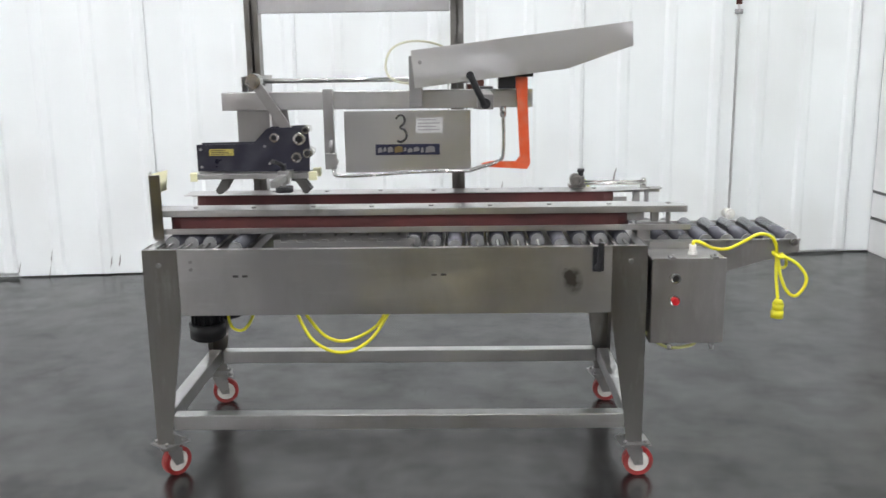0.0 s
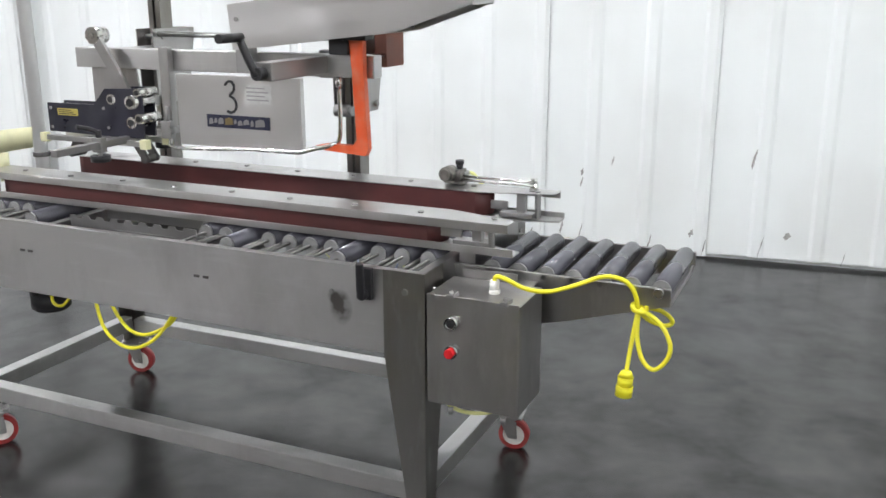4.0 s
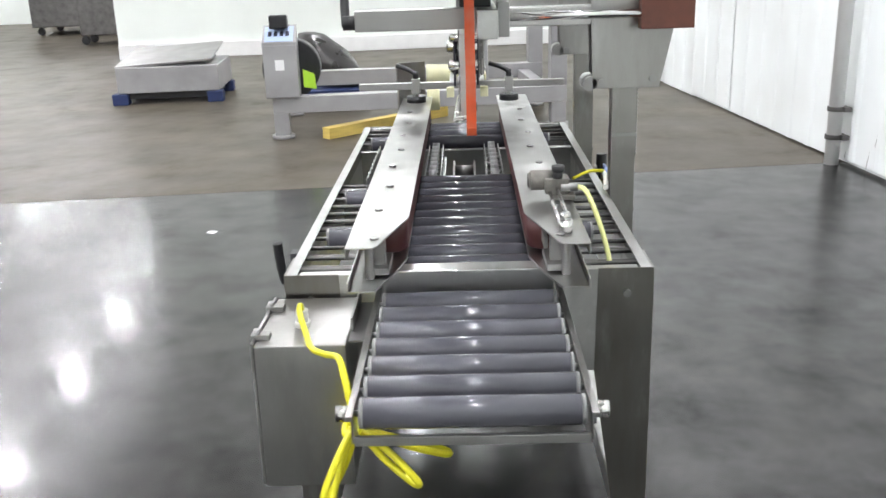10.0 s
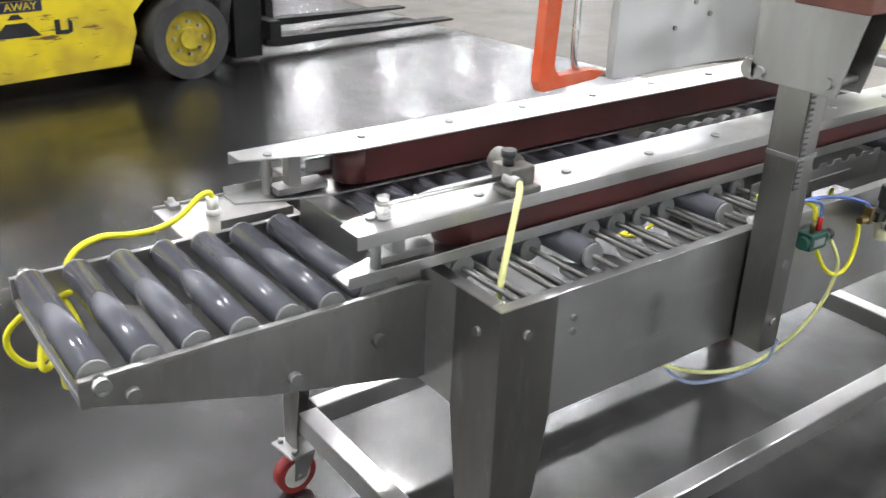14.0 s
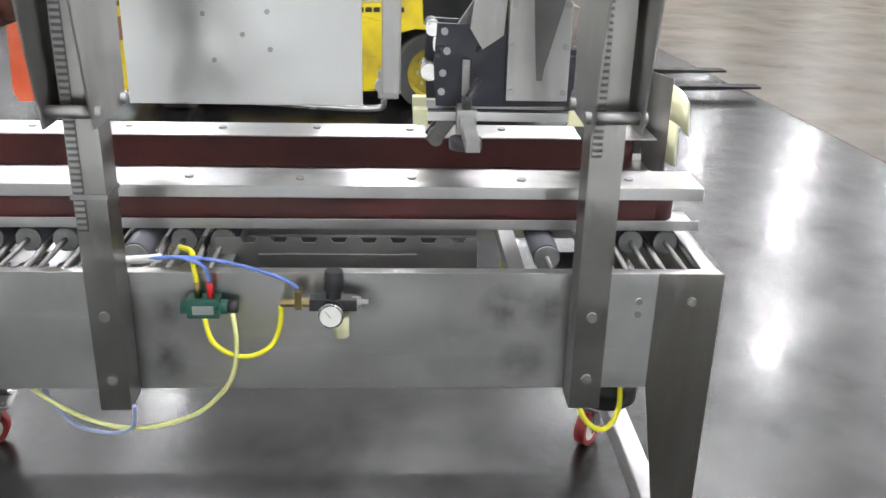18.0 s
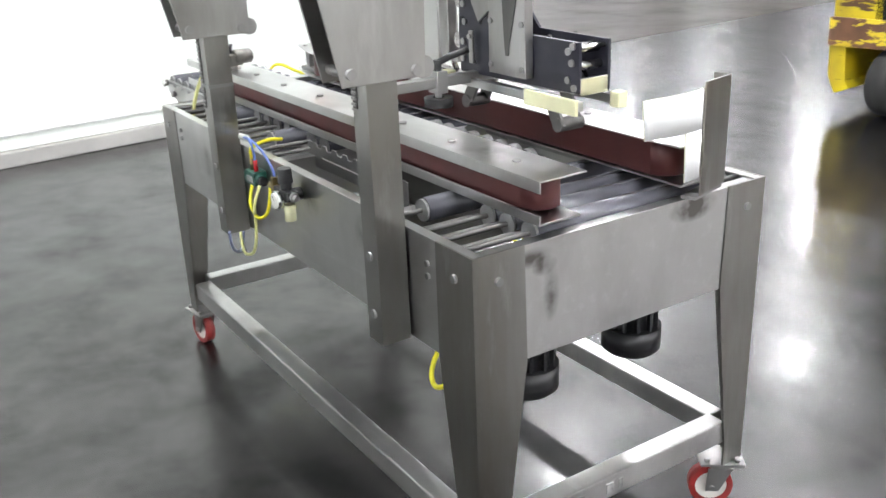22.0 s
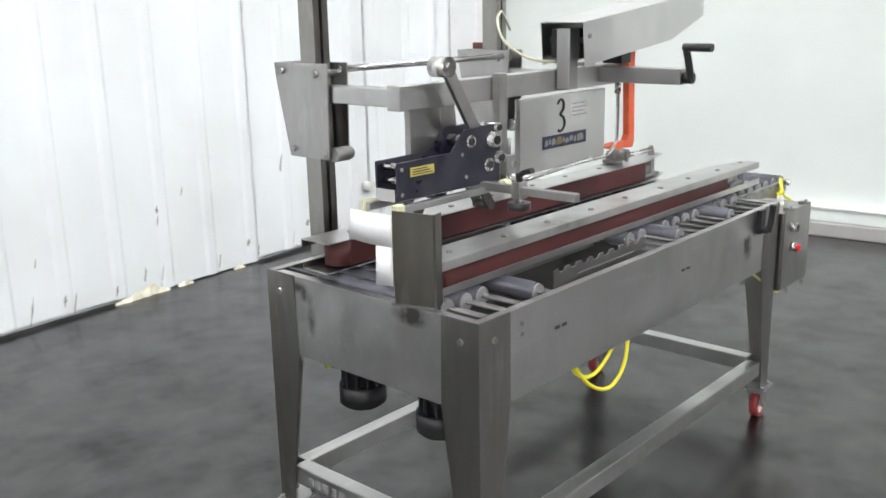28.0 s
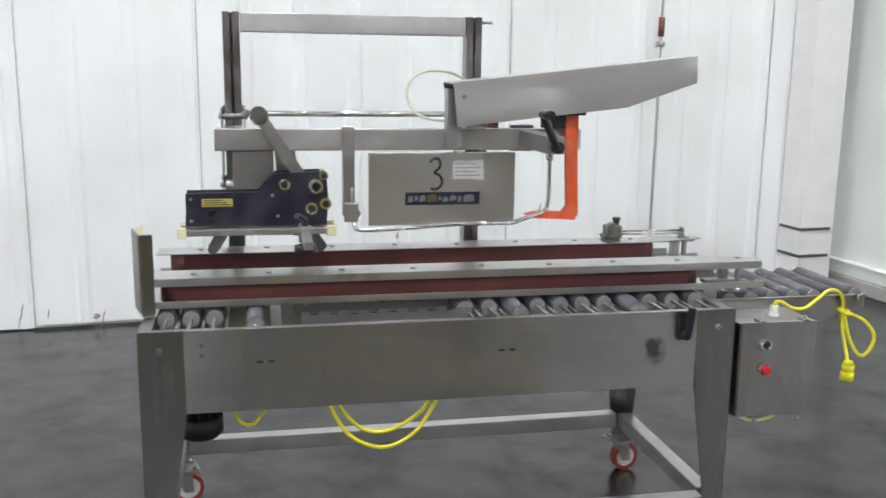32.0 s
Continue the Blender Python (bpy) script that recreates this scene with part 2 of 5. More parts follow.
for m in (STEEL, STEEL_H, STEEL_V, SHEET):
    warp(m, 0.022)
PVC = mat("grey_roller_sleeve", (0.082, 0.082, 0.098), 0.17, 0, 0.10, 10, objvary=0.12, stain=(0.13, 0.13, 0.15), stain_amount=0.15, stain_scale=10, rough_vary=0.0)
brush(PVC, 0.35, (0, 1, 0))
CAP = mat("roller_end_cap", (0.22, 0.22, 0.22), 0.5, 0, 0.15, 40)
BELT = mat("maroon_belt", (0.085, 0.019, 0.018), 0.55, 0, 0.25, 8, 0.15, 120, stain=(0.036, 0.013, 0.012), stain_amount=0.7, stain_scale=5)
BLACK = mat("black_plastic", (0.015, 0.015, 0.017), 0.4, 0, 0.2, 30)
BLACK_M = mat("black_motor_paint", (0.018, 0.018, 0.02), 0.38, 0, 0.3, 30, 0.2, 60)
DARK = mat("dark_steel_and_shade", (0.16, 0.155, 0.15), 0.5, 1, 0.25, 10)
NAVY = mat("navy_paint", (0.014, 0.014, 0.026), 0.36, 0, 0.2, 20, stain=(0.07, 0.07, 0.075), stain_amount=0.3, stain_scale=16)
ORANGE = mat("orange_paint", (0.72, 0.10, 0.025), 0.42, 0, 0.1, 20, stain=(0.5, 0.3, 0.22), stain_amount=0.35, stain_scale=22)
BROWN = mat("brown_phenolic_block", (0.13, 0.045, 0.03), 0.6, 0, 0.25, 20, 0.2, 60)
YELLOW = mat("yellow_cord", (0.74, 0.68, 0.02), 0.42, 0, 0.05, 20)
PALE_YELLOW = mat("pale_yellow_hose", (0.72, 0.72, 0.30), 0.4, 0, 0.05, 20)
PALE_HOSE = mat("pale_hose", (0.50, 0.49, 0.36), 0.35, 0, 0.05, 20)
BLUE = mat("blue_air_tube", (0.12, 0.2, 0.55), 0.35, 0, 0.05, 20)
PALE_BLUE = mat("cloudy_air_tube", (0.26, 0.30, 0.46), 0.35, 0, 0.05, 20)
RED = mat("red_wheel_rubber", (0.30, 0.022, 0.022), 0.45, 0, 0.15, 20, stain=(0.12, 0.05, 0.04), stain_amount=0.5, stain_scale=30)
REDBTN = mat("red_button", (0.6, 0.015, 0.02), 0.3)
WHITEPL = mat("white_plastic", (0.75, 0.74, 0.70), 0.45, 0, 0.06, 20, stain=(0.35, 0.32, 0.28), stain_amount=0.3, stain_scale=30)
CREAM = mat("cream_plastic", (0.72, 0.70, 0.45), 0.45, 0, 0.08, 20)
PAPER = mat("white_card", (0.82, 0.82, 0.82), 0.7, 0, 0.02, 20)
WORN_PAPER = mat("worn_paper", (0.56, 0.56, 0.55), 0.7, 0, 0.12, 60, detail=3)
WORN_MARK = mat("worn_mark", (0.40, 0.395, 0.385), 0.5, 0.5, 0.35, 70, detail=3)
GREEN = mat("green_valve", (0.016, 0.085, 0.062), 0.35, 0, 0.15, 30)
BRASS = mat("tarnished_brass", (0.30, 0.23, 0.11), 0.35, 1, 0.1, 30)
LABEL_Y = mat("yellow_label", (0.46, 0.38, 0.09), 0.5, 0, 0.1, 40)
INK = mat("black_ink", (0.012, 0.012, 0.015), 0.55, 0, 0.1, 30)
BLUEPLATE = mat("blue_nameplate", (0.016, 0.018, 0.045), 0.35, 0, 0.1, 30)
WALLM = mat("white_wall_sheet", (0.87, 0.90, 0.90), 0.42, 0, 0.03, 3, 0.08, 15, (1, 1, 0.25), (0.55, 0.52, 0.48), 0.22, 1.6)
WALLE = mat("white_smooth_panel", (0.80, 0.84, 0.80), 0.45, 0, 0.03, 2, 0.04, 12, (1, 1, 1), (0.62, 0.63, 0.58), 0.18, 0.9)
CURB = mat("concrete_curb", (0.42, 0.41, 0.39), 0.6, 0, 0.12, 6, 0.2, 60, stain=(0.25, 0.24, 0.22), stain_amount=0.4, stain_scale=3)
OUTER = mat("unseen_wall_dark", (0.10, 0.10, 0.105), 0.7, 0, 0.4, 0.35, detail=3)
CEIL = mat("ceiling_deck", (0.33, 0.33, 0.33), 0.7, 0, 0.05, 2)
FLOOR_D = mat("polished_grey_concrete", (0.0070, 0.0067, 0.0069), 0.27, 0, 0.55, 3.2, stain=(0.017, 0.0165, 0.016), stain_amount=0.75, stain_scale=1.3, rough_vary=0.0, detail=7, coat=0.22, spec=0.56, spec_vary=0.36)
FLOOR_L = mat("sealed_beige_concrete", (0.090, 0.078, 0.060), 0.36, 0, 0.28, 1.8, stain=(0.066, 0.057, 0.044), stain_amount=0.6, stain_scale=0.8, rough_vary=0.0, detail=7, coat=0.06, spec=0.09, spec_vary=0.07)
FLOOR_E = mat("dim_beige_concrete", (0.038, 0.032, 0.026), 0.33, 0, 0.35, 1.4, stain=(0.030, 0.026, 0.021), stain_amount=0.7, stain_scale=0.6, rough_vary=0.0, detail=7, spec=0.07, spec_vary=0.05)


def worn_polish(m, low, high, rough):
    """A polished seal that is worn through in patches."""
    nt = m.node_tree
    b = nt.nodes["Principled BSDF"]
    b.inputs["Coat Roughness"].default_value = rough
    b.inputs["Specular Tint"].default_value = (1.0, 0.965, 0.95, 1)
    geo = nt.nodes.new("ShaderNodeNewGeometry")
    n = nt.nodes.new("ShaderNodeTexNoise")
    n.inputs["Scale"].default_value = 8.5
    n.inputs["Detail"].default_value = 6
    n.inputs["Roughness"].default_value = 0.65
    nt.links.new(geo.outputs["Position"], n.inputs["Vector"])
    r = nt.nodes.new("ShaderNodeMapRange")
    r.inputs["From Min"].default_value, r.inputs["From Max"].default_value = 0.36, 0.66
    r.inputs["To Min"].default_value, r.inputs["To Max"].default_value = low, high
    nt.links.new(n.outputs["Fac"], r.inputs["Value"])
    nt.links.new(r.outputs[0], b.inputs["Coat Weight"])


worn_polish(FLOOR_D, 0.015, 0.19, 0.095)
worn_polish(FLOOR_L, 0.0, 0.06, 0.13)
JOINT = mat("joint_filler", (0.06, 0.058, 0.055), 0.7)
LENS = mat("lamp_lens", (0.96, 0.965, 1.0), 0.5, emit=LAMP_POWER)
HOUSING = mat("lamp_housing", (0.35, 0.35, 0.36), 0.5, 0.3)
FORK_Y = mat("forklift_yellow_paint", (0.66, 0.51, 0.012), 0.4, 0, 0.08, 3, 0.05, 30, stain=(0.16, 0.09, 0.04), stain_amount=0.55, stain_scale=5)
chips(FORK_Y, (0.10, 0.05, 0.025), 5, (0.6, 0.6, 3.5), 0.60, 0.63)
chips(FORK_Y, (0.05, 0.04, 0.035), 16, (0.35, 0.35, 5), 0.66, 0.68)
FORK_K = mat("worn_black_paint", (0.0065, 0.0065, 0.007), 0.62, 0, 0.3, 12, 0.1, 60, stain=(0.03, 0.028, 0.026), stain_amount=0.35, stain_scale=7, spec=0.25)
RIM_Y = mat("dirty_yellow_rim", (0.40, 0.31, 0.015), 0.55, 0, 0.25, 14, 0.2, 60, stain=(0.06, 0.045, 0.02), stain_amount=0.8, stain_scale=9)
RUST = mat("rusted_bumper", (0.16, 0.075, 0.04), 0.7, 0, 0.35, 8, 0.3, 60)
chips(RUST, (0.70, 0.52, 0.03), 7, (0.7, 0.7, 2.2), 0.57, 0.60)
RUBBER = mat("tyre_rubber", (0.028, 0.027, 0.027), 0.75, 0, 0.2, 12, 0.3, 60, stain=(0.1, 0.095, 0.09), stain_amount=0.4, stain_scale=6)
WOOD = mat("pale_yellow_timber", (0.62, 0.46, 0.12), 0.6, 0, 0.12, 6, 0.2, 60, (1, 1, 10))
GREY_PAINT = mat("grey_machine_paint", (0.34, 0.335, 0.34), 0.45, 0.2, 0.1, 5, stain=(0.22, 0.21, 0.21), stain_amount=0.3, stain_scale=4)
BLUE_CASTER = mat("dark_blue_plastic", (0.014, 0.028, 0.10), 0.55, 0, 0.2, 9)
SCREEN = mat("pale_screen", (0.45, 0.55, 0.75), 0.2, 0, 0.05, 10)
HIVIS = mat("lime_tag", (0.45, 0.75, 0.05), 0.5)
WHITE_PAINT = mat("white_paint", (0.78, 0.78, 0.77), 0.4, 0, 0.04, 6)


# ---- mesh helpers ----
def B():
    return bmesh.new()


def box(bm, x0, x1, y0, y1, z0, z1, m=None):
    r = bmesh.ops.create_cube(bm, size=1)
    t = Matrix.Translation(((x0 + x1) / 2, (y0 + y1) / 2, (z0 + z1) / 2)) @ Matrix.Diagonal((x1 - x0, y1 - y0, z1 - z0, 1))
    bmesh.ops.transform(bm, matrix=(m @ t) if m else t, verts=r["verts"])
    return r["verts"]


def cyl(bm, p0, p1, r, seg=16, r2=None, caps=True):
    p0, p1 = Vector(p0), Vector(p1)
    d = p1 - p0
    q = d.to_track_quat("Z", "Y").to_matrix()
    r2 = r if r2 is None else r2
    a, b = [], []
    for i in range(seg):
        w = 2 * math.pi * i / seg
        c = q @ Vector((math.cos(w), math.sin(w), 0))
        a.append(bm.verts.new(p0 + c * r))
        b.append(bm.verts.new(p1 + c * r2))
    for i in range(seg):
        j = (i + 1) % seg
        bm.faces.new((a[i], a[j], b[j], b[i])).smooth = True
    if caps:
        bm.faces.new(a[::-1])
        bm.faces.new(b)


def ring(bm, p0, p1, r_out, r_in, seg=24):
    p0, p1 = Vector(p0), Vector(p1)
    q = (p1 - p0).to_track_quat("Z", "Y").to_matrix()
    loops = []
    for p, r in ((p0, r_in), (p0, r_out), (p1, r_out), (p1, r_in)):
        loops.append([bm.verts.new(p + q @ Vector((math.cos(2 * math.pi * i / seg), math.sin(2 * math.pi * i / seg), 0)) * r) for i in range(seg)])
    for k in range(4):
        a, b = loops[k], loops[(k + 1) % 4]
        for i in range(seg):
            j = (i + 1) % seg
            f = bm.faces.new((a[i], a[j], b[j], b[i]))
            f.smooth = k in (1, 3)


def smooth_path(pts, n=6):
    pts = [Vector(p) for p in pts]
    if len(pts) < 3:
        return pts
    out = []
    for i in range(len(pts) - 1):
        a, b, c, d = pts[max(i - 1, 0)], pts[i], pts[i + 1], pts[min(i + 2, len(pts) - 1)]
        for k in range(n):
            t = k / n
            out.append(0.5 * ((2 * b) + (c - a) * t + (2 * a - 5 * b + 4 * c - d) * t * t + (3 * b - a - 3 * c + d) * t ** 3))
    return out + [pts[-1]]


def tube(bm, pts, r, seg=10, n=6):
    p = smooth_path(pts, n)
    d0 = (p[1] - p[0]).normalized()
    side = d0.orthogonal().normalized()
    prev = None
    for i, c in enumerate(p):
        d = (p[min(i + 1, len(p) - 1)] - p[max(i - 1, 0)]).normalized()
        side = (side - d * side.dot(d)).normalized()
        up = d.cross(side)
        loop = [bm.verts.new(c + (side * math.cos(2 * math.pi * k / seg) + up * math.sin(2 * math.pi * k / seg)) * r) for k in range(seg)]
        if prev:
            for k in range(seg):
                j = (k + 1) % seg
                bm.faces.new((prev[k], prev[j], loop[j], loop[k])).smooth = True
        else:
            bm.faces.new(loop[::-1])
        prev = loop
    bm.faces.new(prev)


def prism(bm, pts, axis, a0, a1):
    """A polygon of the two other axes, in order, drawn out along one axis."""
    def at(p, a):
        return {"x": (a, p[0], p[1]), "y": (p[0], a, p[1]), "z": (p[0], p[1], a)}[axis]
    lo = [bm.verts.new(at(p, a0)) for p in pts]
    hi = [bm.verts.new(at(p, a1)) for p in pts]
    for i in range(len(pts)):
        j = (i + 1) % len(pts)
        bm.faces.new((lo[i], lo[j], hi[j], hi[i]))
    bm.faces.new(lo[::-1])
    bm.faces.new(hi)


def finish(bm, bevel=0.0):
    if bevel:
        edges = [e for e in bm.edges if len(e.link_faces) == 2 and e.calc_face_angle(0) > 0.6]
        bmesh.ops.bevel(bm, geom=edges, offset=bevel, segments=2, affect="EDGES", profile=0.6, clamp_overlap=True)
    bmesh.ops.recalc_face_normals(bm, faces=bm.faces)


def part(name, bm, material, parent=None, label="", bevel=0.0):
    finish(bm, bevel)
    me = bpy.data.meshes.new(name)
    bm.to_mesh(me)
    bm.free()
    me.materials.append(material)
    ob = new(name, me)
    if parent is not None:
        ob.parent = parent
        if parent.type == "EMPTY":
            ob.location = -parent.location
    if label:
        ob["label"] = label
    return ob


def twin(ob, offset, parent=None):
    """Another object on the same mesh, moved by offset."""
    o = ob.copy()
    scene.collection.objects.link(o)
    o.location = Vector(ob.location) + Vector(offset)
    if parent is not None:
        o.parent = parent
    for ch in ob.children:
        c = ch.copy()
        scene.collection.objects.link(c)
        c.parent = o
    return o


def thing(name, place, label, category, group=""):
    ob = new(name)
    ob.location = place
    ob.empty_display_size = 0.1
    return tagged(ob, label, category, group)


def setting(name, bm, material, label="", bevel=0.0):
    return tagged(part(name, bm, material, None, "", bevel), label, "", "", "structure")


# ---- the hall: walls run along U, square to V, turned five degrees from the machine ----
TURN = math.atan(0.095)
HALL = Matrix.Translation((0, 3.05, -0.028)) @ Matrix.Rotation(TURN, 4, "Z")


def hall(x, y, z=0.0):
    return HALL @ Vector((x, y, z))


def in_hall(bm):
    bmesh.ops.transform(bm, matrix=HALL, verts=bm.verts)
    return bm


JOINT_X = -2.63
bm = B()
box(bm, JOINT_X + 0.004, 4.536, -42, 0.3, -0.2, 0)
setting("floor_polished", in_hall(bm), FLOOR_D, "dark grey polished concrete floor")
bm = B()
box(bm, -48, JOINT_X - 0.004, -42, 0.3, -0.2, 0)
setting("floor_sealed", in_hall(bm), FLOOR_L, "pale beige sealed concrete floor")
bm = B()
box(bm, 4.544, 48, -42, 0.3, -0.2, 0)
setting("floor_sealed_east", in_hall(bm), FLOOR_E, "beige sealed concrete floor past the joint, darkened against lamp glare")
bm = B()
box(bm, JOINT_X - 0.004, JOINT_X + 0.004, -42, 0.3, -0.2, -0.003)
setting("floor_joint", in_hall(bm), JOINT, "dark joint between two concrete floors")
bm = B()
box(bm, -48, 48, -42, 0.3, 7.7, 7.9)
setting("ceiling", in_hall(bm), CEIL, "unseen hall ceiling, grey to limit bounced light")

# wall behind the machine, of ribbed white sheets
EAST = 4.27
bm = B()
box(bm, -48, 48, 0.035, 0.3, 0.0, 7.7)
north = setting("wall_north", in_hall(bm), WALLM, "white ribbed sheet metal wall with dirt near the floor")


def sheet(width, height):
    bm = B()
    n = 3
    prof = []
    for k in range(n):
        a = k * width / n
        prof += [(a, 0.0), (a + width / n * 0.70, 0.0), (a + width / n * 0.77, 0.009), (a + width / n * 0.91, 0.009), (a + width / n * 0.98, 0.0)]
    prof.append((width - 0.003, 0.0))
    rows = []
    for z in (0.0, 0.6, 1.6, height):
        rows.append([bm.verts.new((x, -y + 0.008 * noise.noise((x * 3, z * 2, width)) * (1 if z < 1 else 0.3), z)) for x, y in prof])
    for a, b in zip(rows, rows[1:]):
        for i in range(len(prof) - 1):
            bm.faces.new((a[i], a[i + 1], b[i + 1], b[i]))
    return bm


bm = sheet(0.92, 7.6)
first = part("wall_sheet", bm, WALLM, north)
first.matrix_basis = HALL @ Matrix.Translation((-11.04, 0.0, 0.025))
k = 1
while -11.04 + 0.92 * k < EAST - 0.3:
    o = first.copy()
    scene.collection.objects.link(o)
    o.matrix_basis = HALL @ Matrix.Translation((-11.04 + 0.92 * k, 0.004 * (k % 2), 0.02 + 0.012 * math.sin(k * 2.3)))
    k += 1

# end wall with kerb and ledge
END_Y = -6.03
bm = B()
box(bm, EAST, EAST + 0.25, END_Y, 0.035, 0.0, 7.7)
setting("wall_east", in_hall(bm), WALLE, "smooth white wall panel with a faint green cast", 0.01)
bm = B()
box(bm, EAST - 0.07, EAST, END_Y, 0.03, 0.0, 0.092)
setting("kerb_east", in_hall(bm), CURB, "grey concrete kerb along the white end wall", 0.012)
bm = B()
box(bm, EAST - 0.045, EAST, END_Y, 0.03, 0.094, 0.172)
setting("wall_base_east", in_hall(bm), WALLE, "white base panel with a ledge", 0.006)
bm = B()
box(bm, EAST - 0.06, EAST, END_Y, 0.03, 0.174, 0.188)
setting("trim_east", in_hall(bm), WHITE_PAINT, "white ledge trim", 0.004)

# far wall on the other side
WEST = -11.2
bm = B()
box(bm, WEST - 0.25, WEST, -6.75, 0.03, 0.0, 7.7)
setting("wall_west", in_hall(bm), WALLE, "plain white far wall")
bm = B()
box(bm, WEST, WEST + 0.06, -6.75, 0.03, 0.0, 0.22)
setting("baseboard_west", in_hall(bm), WHITE_PAINT, "white base ledge of the far wall", 0.01)
bm = B()
box(bm, -21.2, -21.0, -16.5, -11.0, 0.0, 3.2)
setting("wall_partition", in_hall(bm), WALLE, "white partition far across the hall", 0.01)
# unseen outer walls added to close the hall, dark to keep reflections low
for nm, a in (("wall_outer_west", (-48.3, -48, -42, 0.3)), ("wall_outer_east", (48, 48.3, -42, 0.3)), ("wall_outer_south", (-48, 48, -42.3, -42))):
    bm = B()
    box(bm, *a, 0, 7.7)
    setting(nm, in_hall(bm), OUTER, "unseen dark wall added to close the hall")

# lamps
lamp = thing("high_bay_lamp", (0, 0, 0), "round white high bay lamp hanging from the ceiling", "lamp", "ceiling lamps")
bm = B()
cyl(bm, (0, 0, 0.03), (0, 0, 0.22), 0.24, 20, 0.12)
cyl(bm, (0, 0, 0.22), (0, 0, 0.7), 0.012, 8)
part("housing", bm, HOUSING, lamp)
bm = B()
cyl(bm, (0, 0, 0), (0, 0, 0.03), 0.23, 20)
part("lens", bm, LENS, lamp)
spots = [(-37.7 + 3.7 * i, r) for r in (-9.8, -15.8, -22.5, -28.5) for i in range(19)] + [(-10.9 + 3.7 * i, -2.6) for i in range(5)]
lamp.location = hall(spots[0][0], spots[0][1], 7.0)
for x, y in spots[1:]:
    copy_thing(lamp, Matrix.Translation(hall(x, y, 7.0)))

# ---- the case sealer ----
L, D, H, PB = 1.62, 0.73, 0.765, 0.545
seal = thing("case_sealer", (0.81, 0.365, 0), "stainless steel case taping machine on red casters with roller bed", "machine")

for nm, y0, y1 in (("front_panel", 0.003, 0.006), ("back_panel", D - 0.006, D - 0.003)):
    bm = B()
    box(bm, 0.004, L - 0.004, y0, y1, PB, H - 0.002)
    s = 1 if y0 < 0.1 else -1
    a = y0 if s > 0 else y1
    box(bm, 0.004, L - 0.004, min(a, a + s * 0.022), max(a, a + s * 0.022), H - 0.004, H - 0.001)
    part(nm, bm, STEEL_H, seal, "brushed stainless side panel", 0.0008)
for nm, x0 in (("end_panel", 0.003), ("end_panel", L - 0.006)):
    bm = B()
    z1 = H - 0.002
    box(bm, x0, x0 + 0.003, 0.008, D - 0.008, PB, z1)
    xi = x0 + 0.003 if x0 < 1 else x0 - 0.025
    box(bm, xi, xi + 0.025, 0.03, D - 0.03, H - 0.006, H - 0.003)
    part(nm, bm, STEEL_H, seal, "brushed stainless end panel", 0.0008)

# folded tapering legs
def leg(cx, cy, sx, sy):
    bm = B()
    xs = [(0, H), (0.112, H), (0.113, PB), (0.056, 0.150), (0.056, 0.097), (0, 0.097)]
    prism(bm, [(cx + sx * u, z) for u, z in xs], "y", cy, cy + sy * 0.004)
    prism(bm, [(cy + sy * (u + 0.004), z) for u, z in [(0, H), (0.105, H), (0.110, PB), (0.056, 0.150), (0.056, 0.097), (0, 0.097)]], "x", cx, cx + sx * 0.004)
    o = part("leg", bm, STEEL_V, seal, "", 0.0012)
    for u, z, side in ((0.052, 0.715, 0), (0.052, 0.713, 1)):
        b2 = B()
        if side == 0:
            cyl(b2, (cx + sx * u, cy - sy * 0.006, z), (cx + sx * u, cy, z), 0.008, 10)
        else:
            cyl(b2, (cx - sx * 0.006, cy + sy * u, z), (cx, cy + sy * u, z), 0.008, 10)
        part("bolt", b2, STEEL_DULL, o)


for cx, cy, sx, sy in ((0, 0, 1, 1), (L, 0, -1, 1), (0, D, 1, -1), (L, D, -1, -1)):
    leg(cx, cy, sx, sy)

def small_bolts(places, axis, parent=None, r=0.006, h=0.005):
    for p in places:
        bm = B()
        q = Vector(p) + Vector({"x": (h, 0, 0), "y": (0, h, 0), "z": (0, 0, h)}[axis.strip("-")]) * (-1 if axis[0] == "-" else 1)
        cyl(bm, p, q, r, 8)
        part("bolt", bm, STEEL_DULL, parent or seal)


small_bolts([(0.155, 0.003, 0.725), (0.155, 0.003, 0.700), (1.36, 0.003, 0.69), (1.455, 0.003, 0.70)], "-y")
small_bolts([(0.142, D - 0.003, 0.714), (0.142, D - 0.003, 0.690), (1.47, D - 0.003, 0.714), (1.47, D - 0.003, 0.69)], "y")
for x in (0.29, 0.93):
    for dx in (0, 0.03):
        bm = B()
        box(bm, x + dx, x + dx + 0.017, -0.0005, 0.004, 0.673, 0.680)
        part("slot", bm, DARK, seal, "dark strip painted as a shaded opening in the side panel")

# lower frame of square tube
for a in ((0.058, L - 0.058, 0.006, 0.054, 0.145, 0.197), (0.058, L - 0.058, D - 0.054, D - 0.006, 0.145, 0.197),
          (0.006, 0.054, 0.056, D - 0.056, 0.154, 0.207), (L - 0.054, L - 0.006, 0.056, D - 0.056, 0.150, 0.202)):
    bm = B()
    box(bm, *a)
    part("lower_rail", bm, STEEL_H, seal, "", 0.004)

for y, w in ((0.60, 0.012), (0.575, 0.016), (0.545, 0.02), (0.51, 0.014), (0.48, 0.022), (0.40, 0.018), (0.37, 0.01)):
    bm = B()
    box(bm, 0.0045, 0.006, y - w / 2, y + w / 2, 0.168, 0.190)
    part("paint_bar", bm, WORN_MARK, seal, "worn white paint mark")

